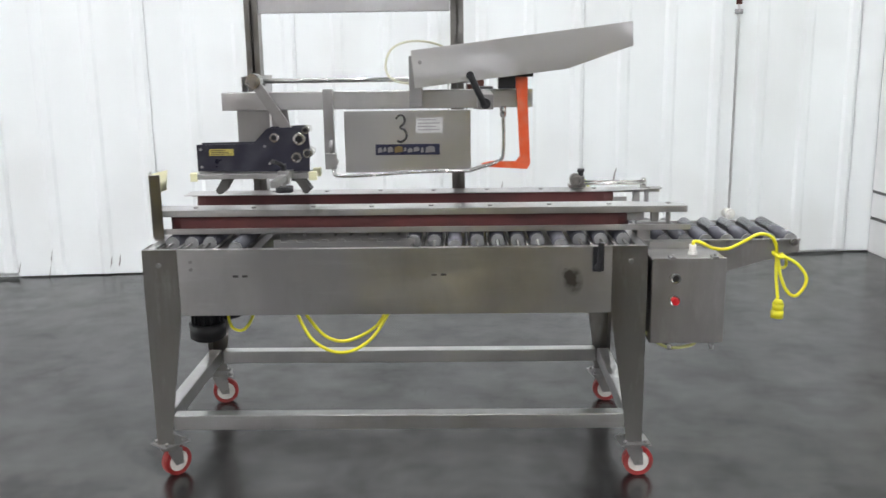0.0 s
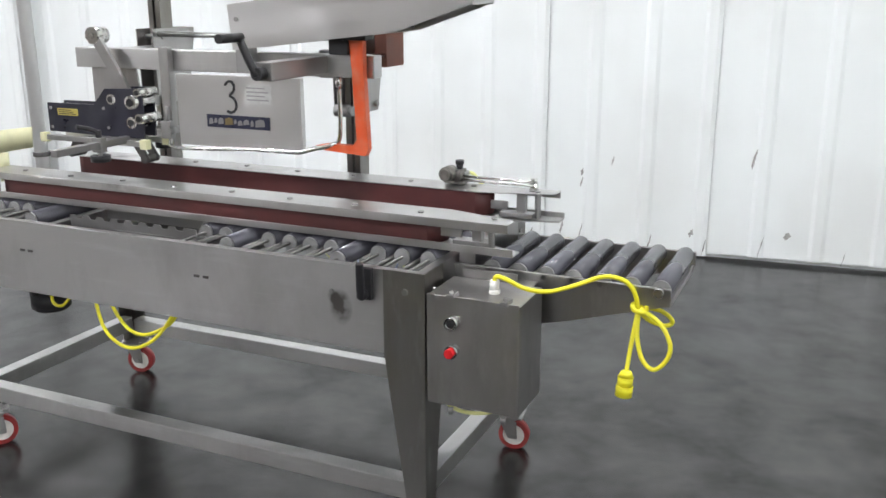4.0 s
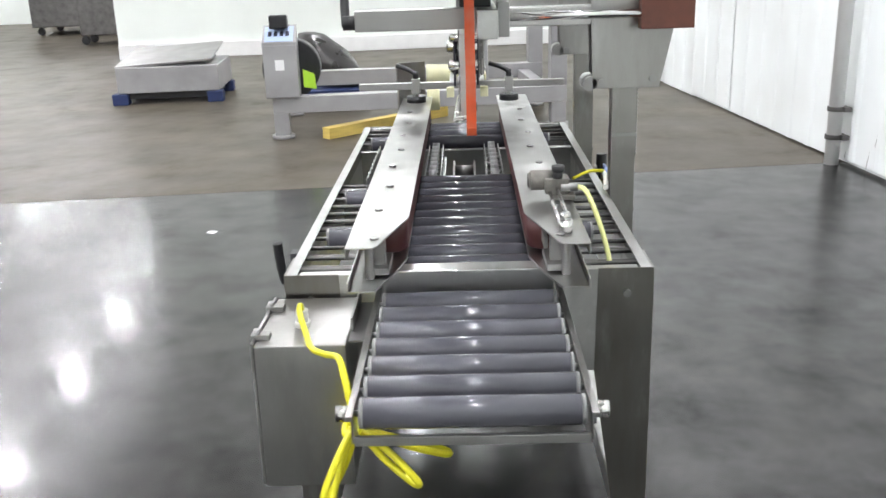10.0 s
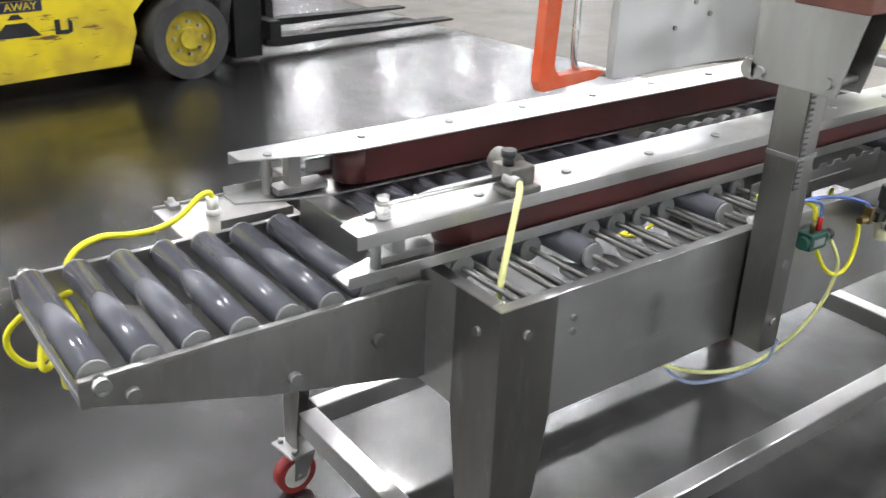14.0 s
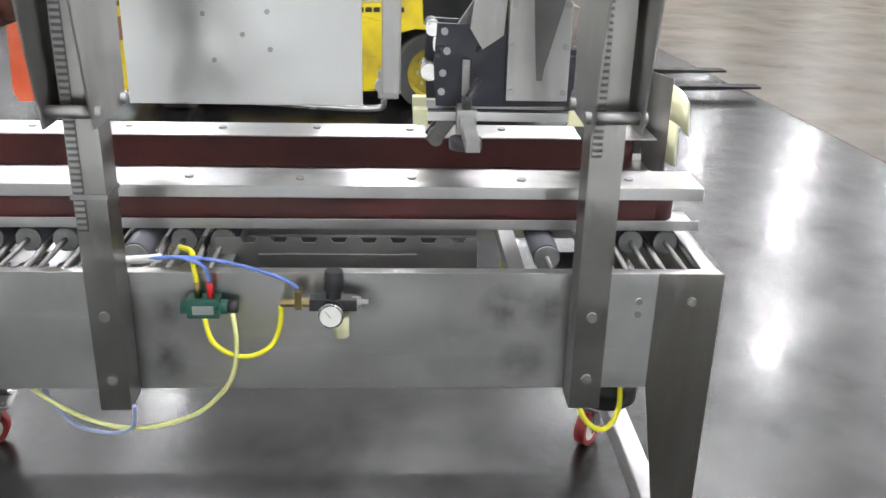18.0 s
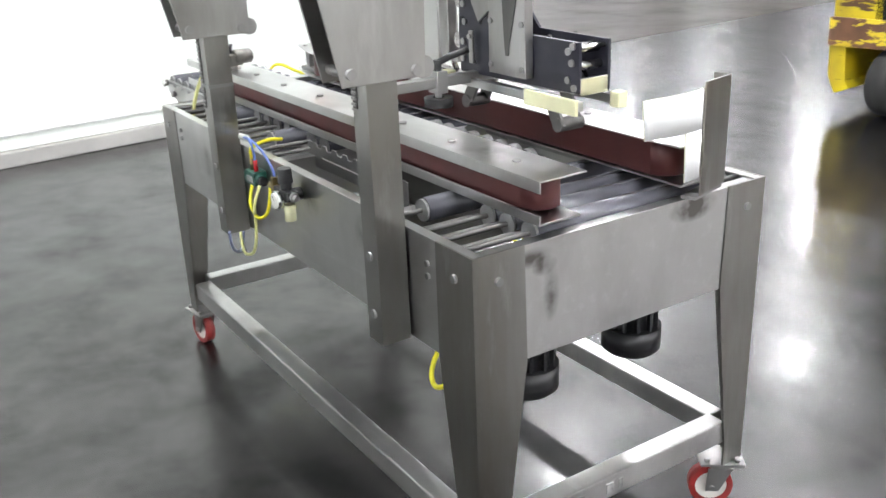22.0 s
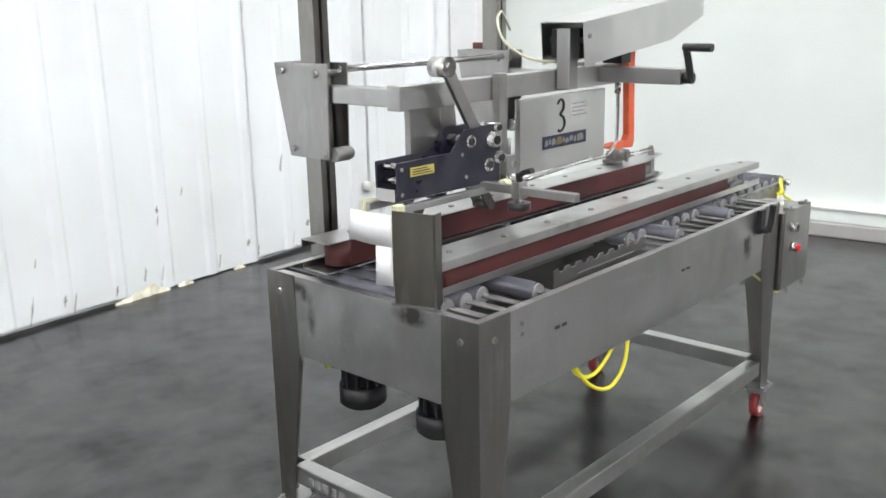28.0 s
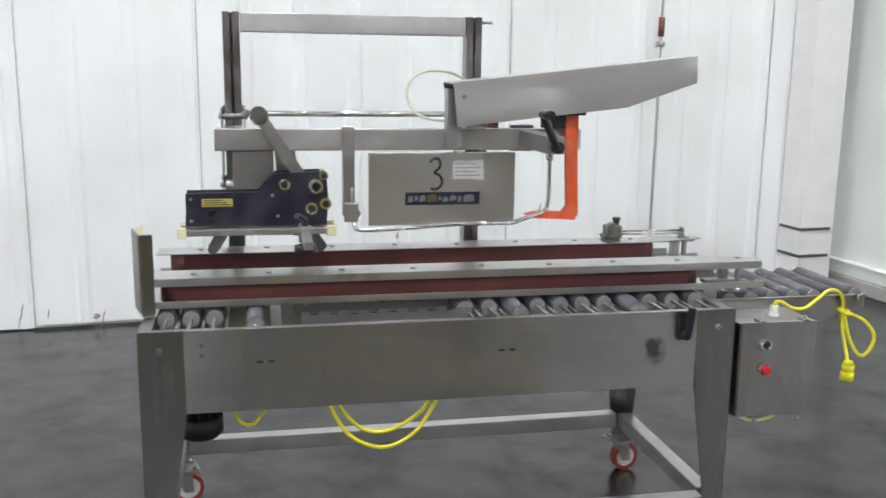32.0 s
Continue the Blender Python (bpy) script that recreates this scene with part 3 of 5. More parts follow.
# casters
def caster(x, y, turn):
    base = B()
    m = pose(x, y, -0.028, 0, 0, turn)
    box(base, -0.05, 0.05, -0.042, 0.042, 0.118, 0.124, m)
    cyl(base, m @ Vector((0, 0, 0.100)), m @ Vector((0, 0, 0.118)), 0.030, 16)
    for s in (-1, 1):
        pts = [(-0.028, 0.100), (0.028, 0.100), (-0.002, 0.040), (-0.032, 0.040)]
        vs = len(base.verts)
        prism(base, pts, "y", s * 0.020, s * 0.0235)
        base.verts.ensure_lookup_table()
        bmesh.ops.transform(base, matrix=m, verts=base.verts[vs:])
    c = m @ Vector((-0.018, 0, 0.050))
    ax = m.to_3x3() @ Vector((0, 1, 0))
    cyl(base, c - ax * 0.028, c + ax * 0.028, 0.007, 8)
    f = part("caster", base, STEEL_DULL, seal, "swivel caster with a red tyre", 0.001)
    t = B()
    ring(t, c - ax * 0.0145, c + ax * 0.0145, 0.050, 0.036)
    part("tyre", t, RED, f, "red rubber tyre", 0.003)
    h = B()
    ring(h, c - ax * 0.013, c + ax * 0.013, 0.037, 0.008)
    part("hub", h, WHITEPL, f, "white plastic hub")
    for px in (-0.034, 0.034):
        for py in (-0.028, 0.028):
            n = B()
            q = m @ Vector((px, py, 0.124))
            cyl(n, q, q + Vector((0, 0, 0.010)), 0.007, 6)
            part("nut", n, STEEL_DULL, f)


caster(0.034, 0.03, 232)
caster(1.595, 0.025, 186)
caster(0.034, D - 0.03, 195)
caster(1.590, D - 0.03, 188)

# ---- roller bed ----
def roller(x, y0, y1, z, r=0.0242, parent=None, ext=None):
    bm = B()
    cyl(bm, (x, y0 + 0.006, z), (x, y1 - 0.006, z), r, 20)
    o = part("roller", bm, PVC, parent or seal, "grey plastic sleeved roller")
    bm = B()
    cyl(bm, (x, y0, z), (x, y0 + 0.0065, z), r * 0.92, 16)
    part("end_cap", bm, CAP, o)
    bm = B()
    cyl(bm, (x, y1 - 0.0065, z), (x, y1, z), r * 0.92, 16)
    part("end_cap", bm, CAP, o)
    bm = B()
    e0, e1 = ext or (y0 - 0.012, y1 + 0.012)
    cyl(bm, (x, e0, z), (x, e1, z), 0.0048, 8)
    part("axle", bm, DARK, o, "dark steel axle")


RZ = 0.757
LONG = {0.29, 1.006, 1.35}
for x in (0.058, 0.123, 0.184, 0.29, 0.868, 0.938, 1.006, 1.08, 1.148, 1.214, 1.28, 1.35, 1.42, 1.49, 1.565):
    a, b = (0.05, 0.645) if x in LONG else (0.138, 0.566)
    roller(x, a, b, RZ, ext=(0.008, D - 0.008))
for x in (0.026, 0.09, 0.155, 0.215, 0.90, 0.97, 1.045, 1.115, 1.18, 1.245, 1.455, 1.53):
    bm = B()
    cyl(bm, (x, 0.008, 0.748), (x, D - 0.008, 0.748), 0.006, 8)
    part("cross_rod", bm, DARK, seal, "dark steel cross rod")
# comb plates between the roller ends behind the rear rail
BX = [0.868, 0.938, 1.006, 1.08, 1.148, 1.214, 1.28, 1.35, 1.42, 1.49]
for x0, x1 in zip(BX, BX[1:]):
    if x0 == 1.42:
        continue
    bm = B()
    prism(bm, [(x0 + 0.008, D - 0.02), (x0 + 0.008, 0.632), (x0 + 0.027, 0.606), (x0 + 0.027, 0.575), (x1 - 0.027, 0.575), (x1 - 0.027, 0.606), (x1 - 0.008, 0.632), (x1 - 0.008, D - 0.02)], "z", 0.735, 0.738)
    part("comb_plate", bm, STEEL_H, seal, "flat steel plate between roller ends")
# inner rails that carry the rollers, and the well under them
for y in (0.012, D - 0.016):
    bm = B()
    box(bm, 0.03, L - 0.03, y, y + 0.004, 0.715, 0.76)
    part("bearing_rail", bm, STEEL_DULL, seal)
for x0, x1 in ((0.33, 0.385), (0.84, 0.85)):
    bm = B()
    box(bm, x0, x0 + 0.004, 0.02, D - 0.02, 0.63, 0.745)
    box(bm, x0, x0 + 0.03, 0.02, D - 0.02, 0.741, 0.745)
    part("cross_plate", bm, STEEL_DULL, seal, "", 0.0008)
# skate wheel strips beside the lower tape opening
for y, s in ((0.272, 1), (0.447, -1)):
    for k in (0, 1):
        bm = B()
        yy = y + (0.022 if k else -0.022)
        box(bm, 0.40, 0.84, yy - 0.0015, yy + 0.0015, 0.730, 0.772)
        box(bm, 0.40, 0.84, yy - 0.0015, yy + 0.010, 0.729, 0.732)
        part("skate_rail", bm, STEEL_DULL, seal, "", 0.0006)
    for i in range(8):
        x = 0.43 + i * 0.0545
        bm = B()
        cyl(bm, (x, y - 0.011, 0.762), (x, y + 0.011, 0.762), 0.0235, 16)
        w = part("skate_wheel", bm, CAP, seal, "small grey skate wheel")
        bm = B()
        cyl(bm, (x, y - 0.026, 0.762), (x, y + 0.026, 0.762), 0.005, 8)
        part("axle", bm, STEEL_BRIGHT, w)
for y0, y1 in ((0.09, 0.105), (0.60, 0.615)):
    bm = B()
    top = [(0.41, 0.776)]
    for i in range(8):
        x = 0.445 + i * 0.053
        top += [(x - 0.016, 0.778), (x - 0.010, 0.768), (x + 0.010, 0.768), (x + 0.016, 0.778)]
    prism(bm, top + [(0.875, 0.776), (0.875, 0.718), (0.41, 0.718)], "y", y0, y0 + 0.003)
    box(bm, 0.52, 0.80, y0 - 0.003 if y0 < 0.3 else y0 + 0.003, y0 if y0 < 0.3 else y0 + 0.006, 0.742, 0.747)
    part("wheel_bracket", bm, STEEL_DULL, seal, "scalloped bracket beside the tape opening")
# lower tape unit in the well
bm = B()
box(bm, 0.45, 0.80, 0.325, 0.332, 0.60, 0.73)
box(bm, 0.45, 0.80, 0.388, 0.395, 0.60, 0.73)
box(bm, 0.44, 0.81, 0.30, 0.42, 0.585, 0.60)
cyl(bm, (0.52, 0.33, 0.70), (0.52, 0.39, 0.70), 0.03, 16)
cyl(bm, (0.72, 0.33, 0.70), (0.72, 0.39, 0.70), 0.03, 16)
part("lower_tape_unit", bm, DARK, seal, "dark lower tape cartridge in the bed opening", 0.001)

# ---- side belt rails ----
def rail(name, inner, outer, chamfer, tip, zt):
    """inner: the edge towards the boxes; outer: the edge towards the tank side."""
    s = 1 if outer > inner else -1
    bm = B()
    pts = [(0.004, inner), (chamfer, inner), (tip - 0.012, inner + s * 0.048), (tip, inner + s * 0.056), (tip, outer), (0.004, outer)]
    prism(bm, pts, "z", zt - 0.003, zt)
    ya, yb = sorted((outer, outer - s * 0.003))
    box(bm, 0.004, tip, ya, yb, zt - 0.022, zt - 0.003)
    top = part(name, bm, STEEL_H, seal, "long stainless guide rail with a maroon side belt", 0.0008)
    mid = (inner + outer) / 2 + s * -0.006
    r = 0.041
    x0, x1 = 0.042 + r, 1.592 - r
    bm = B()
    path = []
    for i in range(13):
        w = math.pi * (-0.5 + i / 12)
        path.append((x1 + r * math.cos(w), mid + r * math.sin(w)))
    for i in range(13):
        w = math.pi * (0.5 + i / 12)
        path.append((x0 + r * math.cos(w), mid + r * math.sin(w)))
    n = len(path)
    lo = [bm.verts.new((x, y, 0.7985)) for x, y in path]
    hi = [bm.verts.new((x, y, zt - 0.0045)) for x, y in path]
    for i in range(n):
        j = (i + 1) % n
        bm.faces.new((lo[i], lo[j], hi[j], hi[i])).smooth = i not in (12, n - 1)
    bm.faces.new(hi)
    bm.faces.new(lo[::-1])
    part("belt", bm, BELT, top, "maroon rubber drive belt")
    bm = B()
    oy = outer - s * 0.004
    pts = [(0.006, inner + s * 0.012), (1.61, inner + s * 0.006), (1.70, inner + s * 0.027), (tip + 0.014, inner + s * 0.055), (tip + 0.014, oy), (0.006, oy)]
    prism(bm, pts, "z", 0.787, 0.791)
    ya, yb = sorted((oy, oy + s * 0.003))
    box(bm, 0.006, tip + 0.014, ya, yb, 0.787, 0.806)
    part("lower_plate", bm, STEEL_H, top, "lower stainless guide plate", 0.0008)
    for i in range(9):
        bm = B()
        x = 0.13 + i * 0.199
        y = (inner + outer) / 2 + s * 0.012 * (1 if i % 2 else 0.3)
        cyl(bm, (x, y, zt), (x, y, zt + 0.004), 0.0085, 8)
        part("bolt", bm, STEEL_DULL, top)
    # end bearing post under the tip
    bm = B()
    c = (inner + outer) / 2
    box(bm, tip - 0.11, tip - 0.085, c - 0.012, c + 0.012, 0.791, zt - 0.003)
    box(bm, tip - 0.16, tip - 0.06, c - 0.02, c + 0.02, 0.795, 0.808)
    cyl(bm, (tip - 0.055, c + s * 0.015, 0.791), (tip - 0.055, c + s * 0.015, zt - 0.003), 0.009, 10)
    box(bm, 1.57, 1.64, c - 0.02, c - 0.012, 0.815, 0.84)
    part("tip_bracket", bm, STEEL_DULL, top, "", 0.0015)
    return top


front_rail = rail("front_guide_rail", 0.251, 0.146, 1.58, 1.775, 0.868)
back_rail = rail("back_guide_rail", 0.479, 0.585, 1.565, 1.774, 0.868)

# ---- outfeed section ----
OZ = 0.735
for y in (0.194, 0.536):
    bm = B()
    prism(bm, [(1.60, 0.56), (1.60, OZ + 0.008), (2.168, OZ + 0.008), (2.168, 0.700), (1.90, 0.622), (1.67, 0.572), (1.64, 0.56)], "y", y, y + 0.003)
    box(bm, 1.60, 2.168, y - 0.008 if y < 0.3 else y + 0.003, y if y < 0.3 else y + 0.011, OZ, OZ + 0.008)
    of = part("outfeed_side_plate", bm, STEEL, seal, "sloping stainless side plate of the outfeed rollers", 0.001)
bm = B()
box(bm, 1.622, 1.668, 0.205, 0.530, 0.728, 0.786)
part("cross_beam", bm, STEEL_H, seal, "bright stainless beam across the outfeed", 0.003)
bm = B()
box(bm, 2.158, 2.166, 0.197, 0.536, 0.694, 0.708)
part("end_bar", bm, STEEL_DULL, of, "", 0.001)
OX = [2.142 - i * 0.0715 for i in range(7)]
for x in OX:
    bm = B()
    cyl(bm, (x, 0.211, OZ), (x, 0.523, OZ), 0.0235, 24)
    o = part("roller", bm, PVC, of, "grey plastic sleeved outfeed roller")
    for y0, y1 in ((0.2045, 0.2115), (0.5225, 0.5295)):
        bm = B()
        cyl(bm, (x, y0, OZ), (x, y1, OZ), 0.0226, 20)
        part("end_cap", bm, CAP, o, "pale roller end cap")
    bm = B()
    cyl(bm, (x, 0.186, OZ), (x, 0.548, OZ), 0.0055, 8)
    cyl(bm, (x, 0.186, OZ), (x, 0.191, OZ), 0.008, 6)
    cyl(bm, (x, 0.542, OZ), (x, 0.547, OZ), 0.008, 6)
    part("axle", bm, STEEL_DULL, o, "steel axle with nuts")
for y in (0.170, 0.547):
    bm = B()
    cyl(bm, (2.142, y, OZ), (2.142, y + 0.016, OZ), 0.0125, 12)
    part("tension_bolt", bm, STEEL_BRIGHT, of)
for x, z in ((1.71, 0.660), (1.86, 0.640), (2.10, 0.700)):
    bm = B()
    cyl(bm, (x, 0.539, z), (x, 0.551, z), 0.011, 8)
    part("bolt", bm, STEEL_DULL, of)

# ---- control box ----
bm = B()
box(bm, 1.632, 1.867, -0.012, 0.150, 0.444, 0.722)
cb = part("control_box", bm, STEEL, seal, "stainless control cabinet with two push buttons", 0.003)
bm = B()
box(bm, 1.634, 1.866, -0.018, -0.0125, 0.448, 0.727)
part("lid", bm, STEEL, cb, "", 0.002)
bm = B()
prism(bm, [(1.655, 0.152), (1.84, 0.152), (1.84, 0.20), (1.655, 0.20)], "z", 0.715, 0.719)
prism(bm, [(0.152, 0.719), (0.156, 0.719), (0.156, 0.745), (0.152, 0.745)], "x", 1.655, 1.80)
part("mount_bracket", bm, STEEL_DULL, cb, "", 0.001)
for x in (1.695, 1.83):
    bm = B()
    box(bm, x - 0.010, x + 0.010, -0.022, 0.012, 0.722, 0.732)
    cyl(bm, (x, -0.012, 0.722), (x, -0.012, 0.740), 0.006, 8)
    part("clamp", bm, STEEL_DULL, cb, "small lid clamp", 0.001)
    bm = B()
    cyl(bm, (x, -0.015, 0.425), (x, -0.015, 0.440), 0.007, 8)
    part("hinge_pin", bm, STEEL_DULL, cb)
for z, mt, lb in ((0.664, BLACK, "black push button"), (0.593, REDBTN, "red stop button")):
    bm = B()
    ring(bm, (1.703, -0.038, z), (1.703, -0.018, z), 0.0165, 0.011, 20)
    o = part("button", bm, CHROME, cb, lb)
    bm = B()
    cyl(bm, (1.703, -0.050 if mt is REDBTN else -0.036, z), (1.703, -0.022, z), 0.0115, 16)
    part("button_face", bm, mt, o, lb)
bm = B()
cyl(bm, (1.776, 0.061, 0.720), (1.776, 0.061, 0.732), 0.015, 6)
cyl(bm, (1.776, 0.061, 0.732), (1.776, 0.061, 0.754), 0.0115, 12)
part("cable_gland", bm, WHITEPL, cb, "pale cable gland")

# power cord of the machine
cord = [(1.776, 0.061, 0.748), (1.780, 0.060, 0.764), (1.803, 0.062, 0.760), (1.845, 0.078, 0.738), (1.897, 0.096, 0.731), (1.955, 0.128, 0.745), (2.013, 0.158, 0.765),
        (2.058, 0.172, 0.758), (2.084, 0.182, 0.728), (2.092, 0.188, 0.680), (2.088, 0.170, 0.62), (2.086, 0.140, 0.56), (2.087, 0.130, 0.53)]
bm = B()
tube(bm, cord, 0.0055)
tube(bm, [(2.096, 0.186, 0.685), (2.100, 0.165, 0.625), (2.118, 0.150, 0.575), (2.147, 0.147, 0.555), (2.176, 0.148, 0.585), (2.180, 0.150, 0.625), (2.150, 0.168, 0.665), (2.100, 0.186, 0.688)], 0.0055)
tube(bm, [(2.090, 0.190, 0.690), (2.110, 0.225, 0.650), (2.144, 0.274, 0.622), (2.160, 0.285, 0.632), (2.140, 0.245, 0.668), (2.100, 0.195, 0.690)], 0.0055)
tube(bm, [(2.092, 0.192, 0.685), (2.088, 0.255, 0.662), (2.095, 0.322, 0.646), (2.115, 0.325, 0.650), (2.120, 0.265, 0.670), (2.100, 0.192, 0.690)], 0.0055)
tube(bm, [(2.080, 0.180, 0.695), (2.090, 0.174, 0.685), (2.110, 0.178, 0.682), (2.112, 0.196, 0.690), (2.095, 0.202, 0.698), (2.080, 0.190, 0.695), (2.086, 0.176, 0.688)], 0.0055)
pc = part("power_cord", bm, YELLOW, seal, "bright yellow power cord tied in loops at the outfeed")
bm = B()
cyl(bm, (2.087, 0.130, 0.548), (2.086, 0.128, 0.534), 0.012, 16, 0.019)
cyl(bm, (2.086, 0.128, 0.534), (2.085, 0.127, 0.512), 0.019, 16, 0.018)
cyl(bm, (2.085, 0.127, 0.512), (2.083, 0.126, 0.486), 0.0205, 16)
part("plug", bm, YELLOW, pc, "yellow rubber plug", 0.001)

# black clamp lever on the front panel
bm = B()
cyl(bm, (1.462, 0.004, 0.70), (1.462, -0.030, 0.70), 0.013, 12)
tube(bm, [(1.462, -0.030, 0.695), (1.464, -0.036, 0.73), (1.466, -0.040, 0.785)], 0.0105, 10)
box(bm, 1.445, 1.48, -0.012, 0.003, 0.685, 0.765)
part("clamp_lever", bm, BLACK, seal, "black plastic clamp lever", 0.001)

# ---- columns ----
for x0, x1 in ((0.209, 0.261), (0.993, 1.043)):
    bm = B()
    prism(bm, [(x0, 0.731), (x0 + 0.021, 0.731), (x0 + 0.021, 0.735), (x0 + 0.004, 0.735), (x0 + 0.004, 0.787), (x1 - 0.004, 0.787), (x1 - 0.004, 0.735),
               (x1 - 0.021, 0.735), (x1 - 0.021, 0.731), (x1, 0.731), (x1, 0.791), (x0, 0.791)], "z", PB - 0.003, 1.586)
    col = part("column", bm, STEEL_V, seal, "tall stainless column of the tape head", 0.0006)
    bm = B()
    low = 0.985 if x0 < 0.5 else 0.86
    box(bm, x1 - 0.018, x1 - 0.002, 0.791, 0.7925, low, 1.50)
    rack = part("rack", bm, DARK, col, "dark toothed rack strip")
    bm = B()
    for i in range(int((1.505 - low) / 0.01)):
        z = low + 0.005 + i * 0.01
        box(bm, x1 - 0.017, x1 - 0.003, 0.7925, 0.7955, z, z + 0.005)
    part("teeth", bm, STEEL_DULL, rack)
    if x0 > 0.5:
        bm = B()
        box(bm, x0 - 0.003, x1 + 0.003, 0.731, 0.794, 0.912, 0.920)
        part("collar", bm, STEEL_DULL, col, "thin steel collar round the column")
    small_bolts([((x0 + x1) / 2, 0.791, 0.715), ((x0 + x1) / 2, 0.791, 0.60)], "y", col, 0.009)
bm = B()
box(bm, 0.263, 0.991, 0.733, 0.778, 1.524, 1.584)
part("top_beam", bm, STEEL_H, seal, "top cross beam between the columns", 0.003)
bm = B()
cyl(bm, (1.052, 0.76, 1.57), (1.085, 0.76, 1.57), 0.005, 8)
part("top_pin", bm, STEEL_DULL, seal)

# carriages riding on the columns
CP = [(0.672, 1.290), (0.893, 1.290), (0.890, 1.255), (0.842, 1.033), (0.680, 1.033)]
for xs in ((0.203, 0.266), (0.987, 1.049)):
    bm = B()
    prism(bm, CP, "x", xs[0] - 0.006, xs[0] - 0.002)
    prism(bm, CP, "x", xs[1] + 0.002, xs[1] + 0.006)
    box(bm, xs[0] - 0.002, xs[1] + 0.002, 0.889, 0.892, 1.255, 1.29)
    ca = part("carriage", bm, STEEL, seal, "stainless carriage plates clamped on a column", 0.0015)
    for y, z in ((0.70, 1.047), (0.826, 1.055), (0.860, 1.268), (0.72, 1.262)):
        bm = B()
        cyl(bm, (xs[0] - 0.014, y, z), (xs[1] + 0.014, y, z), 0.0095, 10)
        part("bolt", bm, STEEL_DULL, ca)
    bm = B()
    cyl(bm, (xs[0] + 0.004, 0.675, 1.047), (xs[1] - 0.004, 0.675, 1.047), 0.02, 14)
    cyl(bm, (xs[1] - 0.004, 0.675, 1.047), (xs[1] + 0.006, 0.675, 1.047), 0.016, 14)
    part("guide_wheel", bm, STEEL_DULL, ca)
    bm = B()
    box(bm, xs[0] + 0.004, xs[1] - 0.004, 0.446, 0.735, 1.186, 1.232)
    part("arm", bm, STEEL_H, ca, "square tube arm to the head beam", 0.003)
bm = B()
box(bm, 1.078, 1.121, 0.782, 0.906, 1.178, 1.310)
cyl(bm, (1.0555, 0.845, 1.215), (1.078, 0.845, 1.215), 0.03, 16)
part("brown_block", bm, BROWN, seal, "reddish brown block behind the carriage", 0.003)

# head beam
bm = B()
box(bm, 0.187, 1.282, 0.398, 0.444, 1.180, 1.243)
part("head_beam", bm, STEEL_H, seal, "square stainless head beam", 0.003)
bm = B()
cyl(bm, (0.262, 0.70, 1.272), (1.000, 0.70, 1.272), 0.0095, 12)
part("lift_rod", bm, CHROME, seal, "bright round rod between the carriages")

# cross tube with crank
bm = B()
box(bm, 1.085, 1.135, 0.115, 0.398, 1.192, 1.240)
ct = part("crank_tube", bm, STEEL_DULL, seal, "square tube that carries the crank", 0.003)
bm = B()
box(bm, 1.075, 1.145, 0.446, 0.475, 1.172, 1.252)
part("block", bm, STEEL_DULL, ct, "", 0.003)
bm = B()
cyl(bm, (1.11, 0.475, 1.215), (1.11, 0.84, 1.215), 0.010, 12)
part("screw", bm, CHROME, ct, "bright adjusting screw")
bm = B()
cyl(bm, (1.108, 0.115, 1.212), (1.108, 0.085, 1.212), 0.017, 12)
tube(bm, [(1.108, 0.092, 1.205), (1.085, 0.088, 1.25), (1.062, 0.088, 1.300)], 0.011, 8, 3)
cyl(bm, (1.062, 0.095, 1.303), (1.058, 0.005, 1.303), 0.012, 12)
part("crank", bm, BLACK, ct, "black crank handle", 0.001)

# ---- hood ----
HP = [(0.862, 1.380), (1.608, 1.466), (1.611, 1.386), (1.392, 1.312), (0.874, 1.254)]
bm = B()
prism(bm, HP, "y", 0.310, 0.3125)
prism(bm, HP, "y", 0.460, 0.4625)
for (xa, za), (xb, zb) in ((HP[0], HP[1]), (HP[1], HP[2])):
    v = [bm.verts.new(p) for p in ((xa, 0.3125, za), (xb, 0.3125, zb), (xb, 0.460, zb), (xa, 0.460, za))]
    w = [bm.verts.new(p) for p in ((xa + 0.001, 0.3125, za - 0.003), (xb - 0.003, 0.3125, zb - 0.003), (xb - 0.003, 0.460, zb - 0.003), (xa + 0.001, 0.460, za - 0.003))]
    bm.faces.new(v)
    bm.faces.new(w[::-1])
    for i in range(4):
        j = (i + 1) % 4
        bm.faces.new((v[i], w[i], w[j], v[j]))
hood = part("motor_hood", bm, SHEET, seal, "sloping sheet steel cover open at one end", 0.0)
bm = B()
box(bm, 0.90, 1.38, 0.335, 0.455, 1.318, 1.335)
box(bm, 0.895, 1.05, 0.345, 0.445, 1.275, 1.36)
part("hood_inside", bm, BLACK, hood, "black boxes inside the cover", 0.003)
bm = B()
box(bm, 0.852, 0.897, 0.350, 0.396, 1.186, 1.362)
part("hood_strut", bm, STEEL_DULL, seal, "upright square strut under the cover", 0.003)
bm = B()
box(bm, 1.16, 1.22, 0.36, 0.43, 1.246, 1.30)
box(bm, 1.20, 1.28, 0.355, 0.40, 1.286, 1.305)
part("hood_hinge", bm, BLACK, seal, "black bracket under the cover", 0.003)
small_bolts([(0.893, 0.310, 1.340)], "-y", hood, 0.007)

# orange lever
bm = B()
prism(bm, [(1.218, 1.290), (1.262, 1.290), (1.262, 1.20), (1.272, 0.985), (1.262, 0.966), (1.13, 0.974), (1.10, 0.986), (1.14, 0.994), (1.222, 0.992), (1.236, 1.01), (1.226, 1.20)], "y", 0.370, 0.392)
part("orange_lever", bm, ORANGE, seal, "scuffed orange steel lever", 0.003)

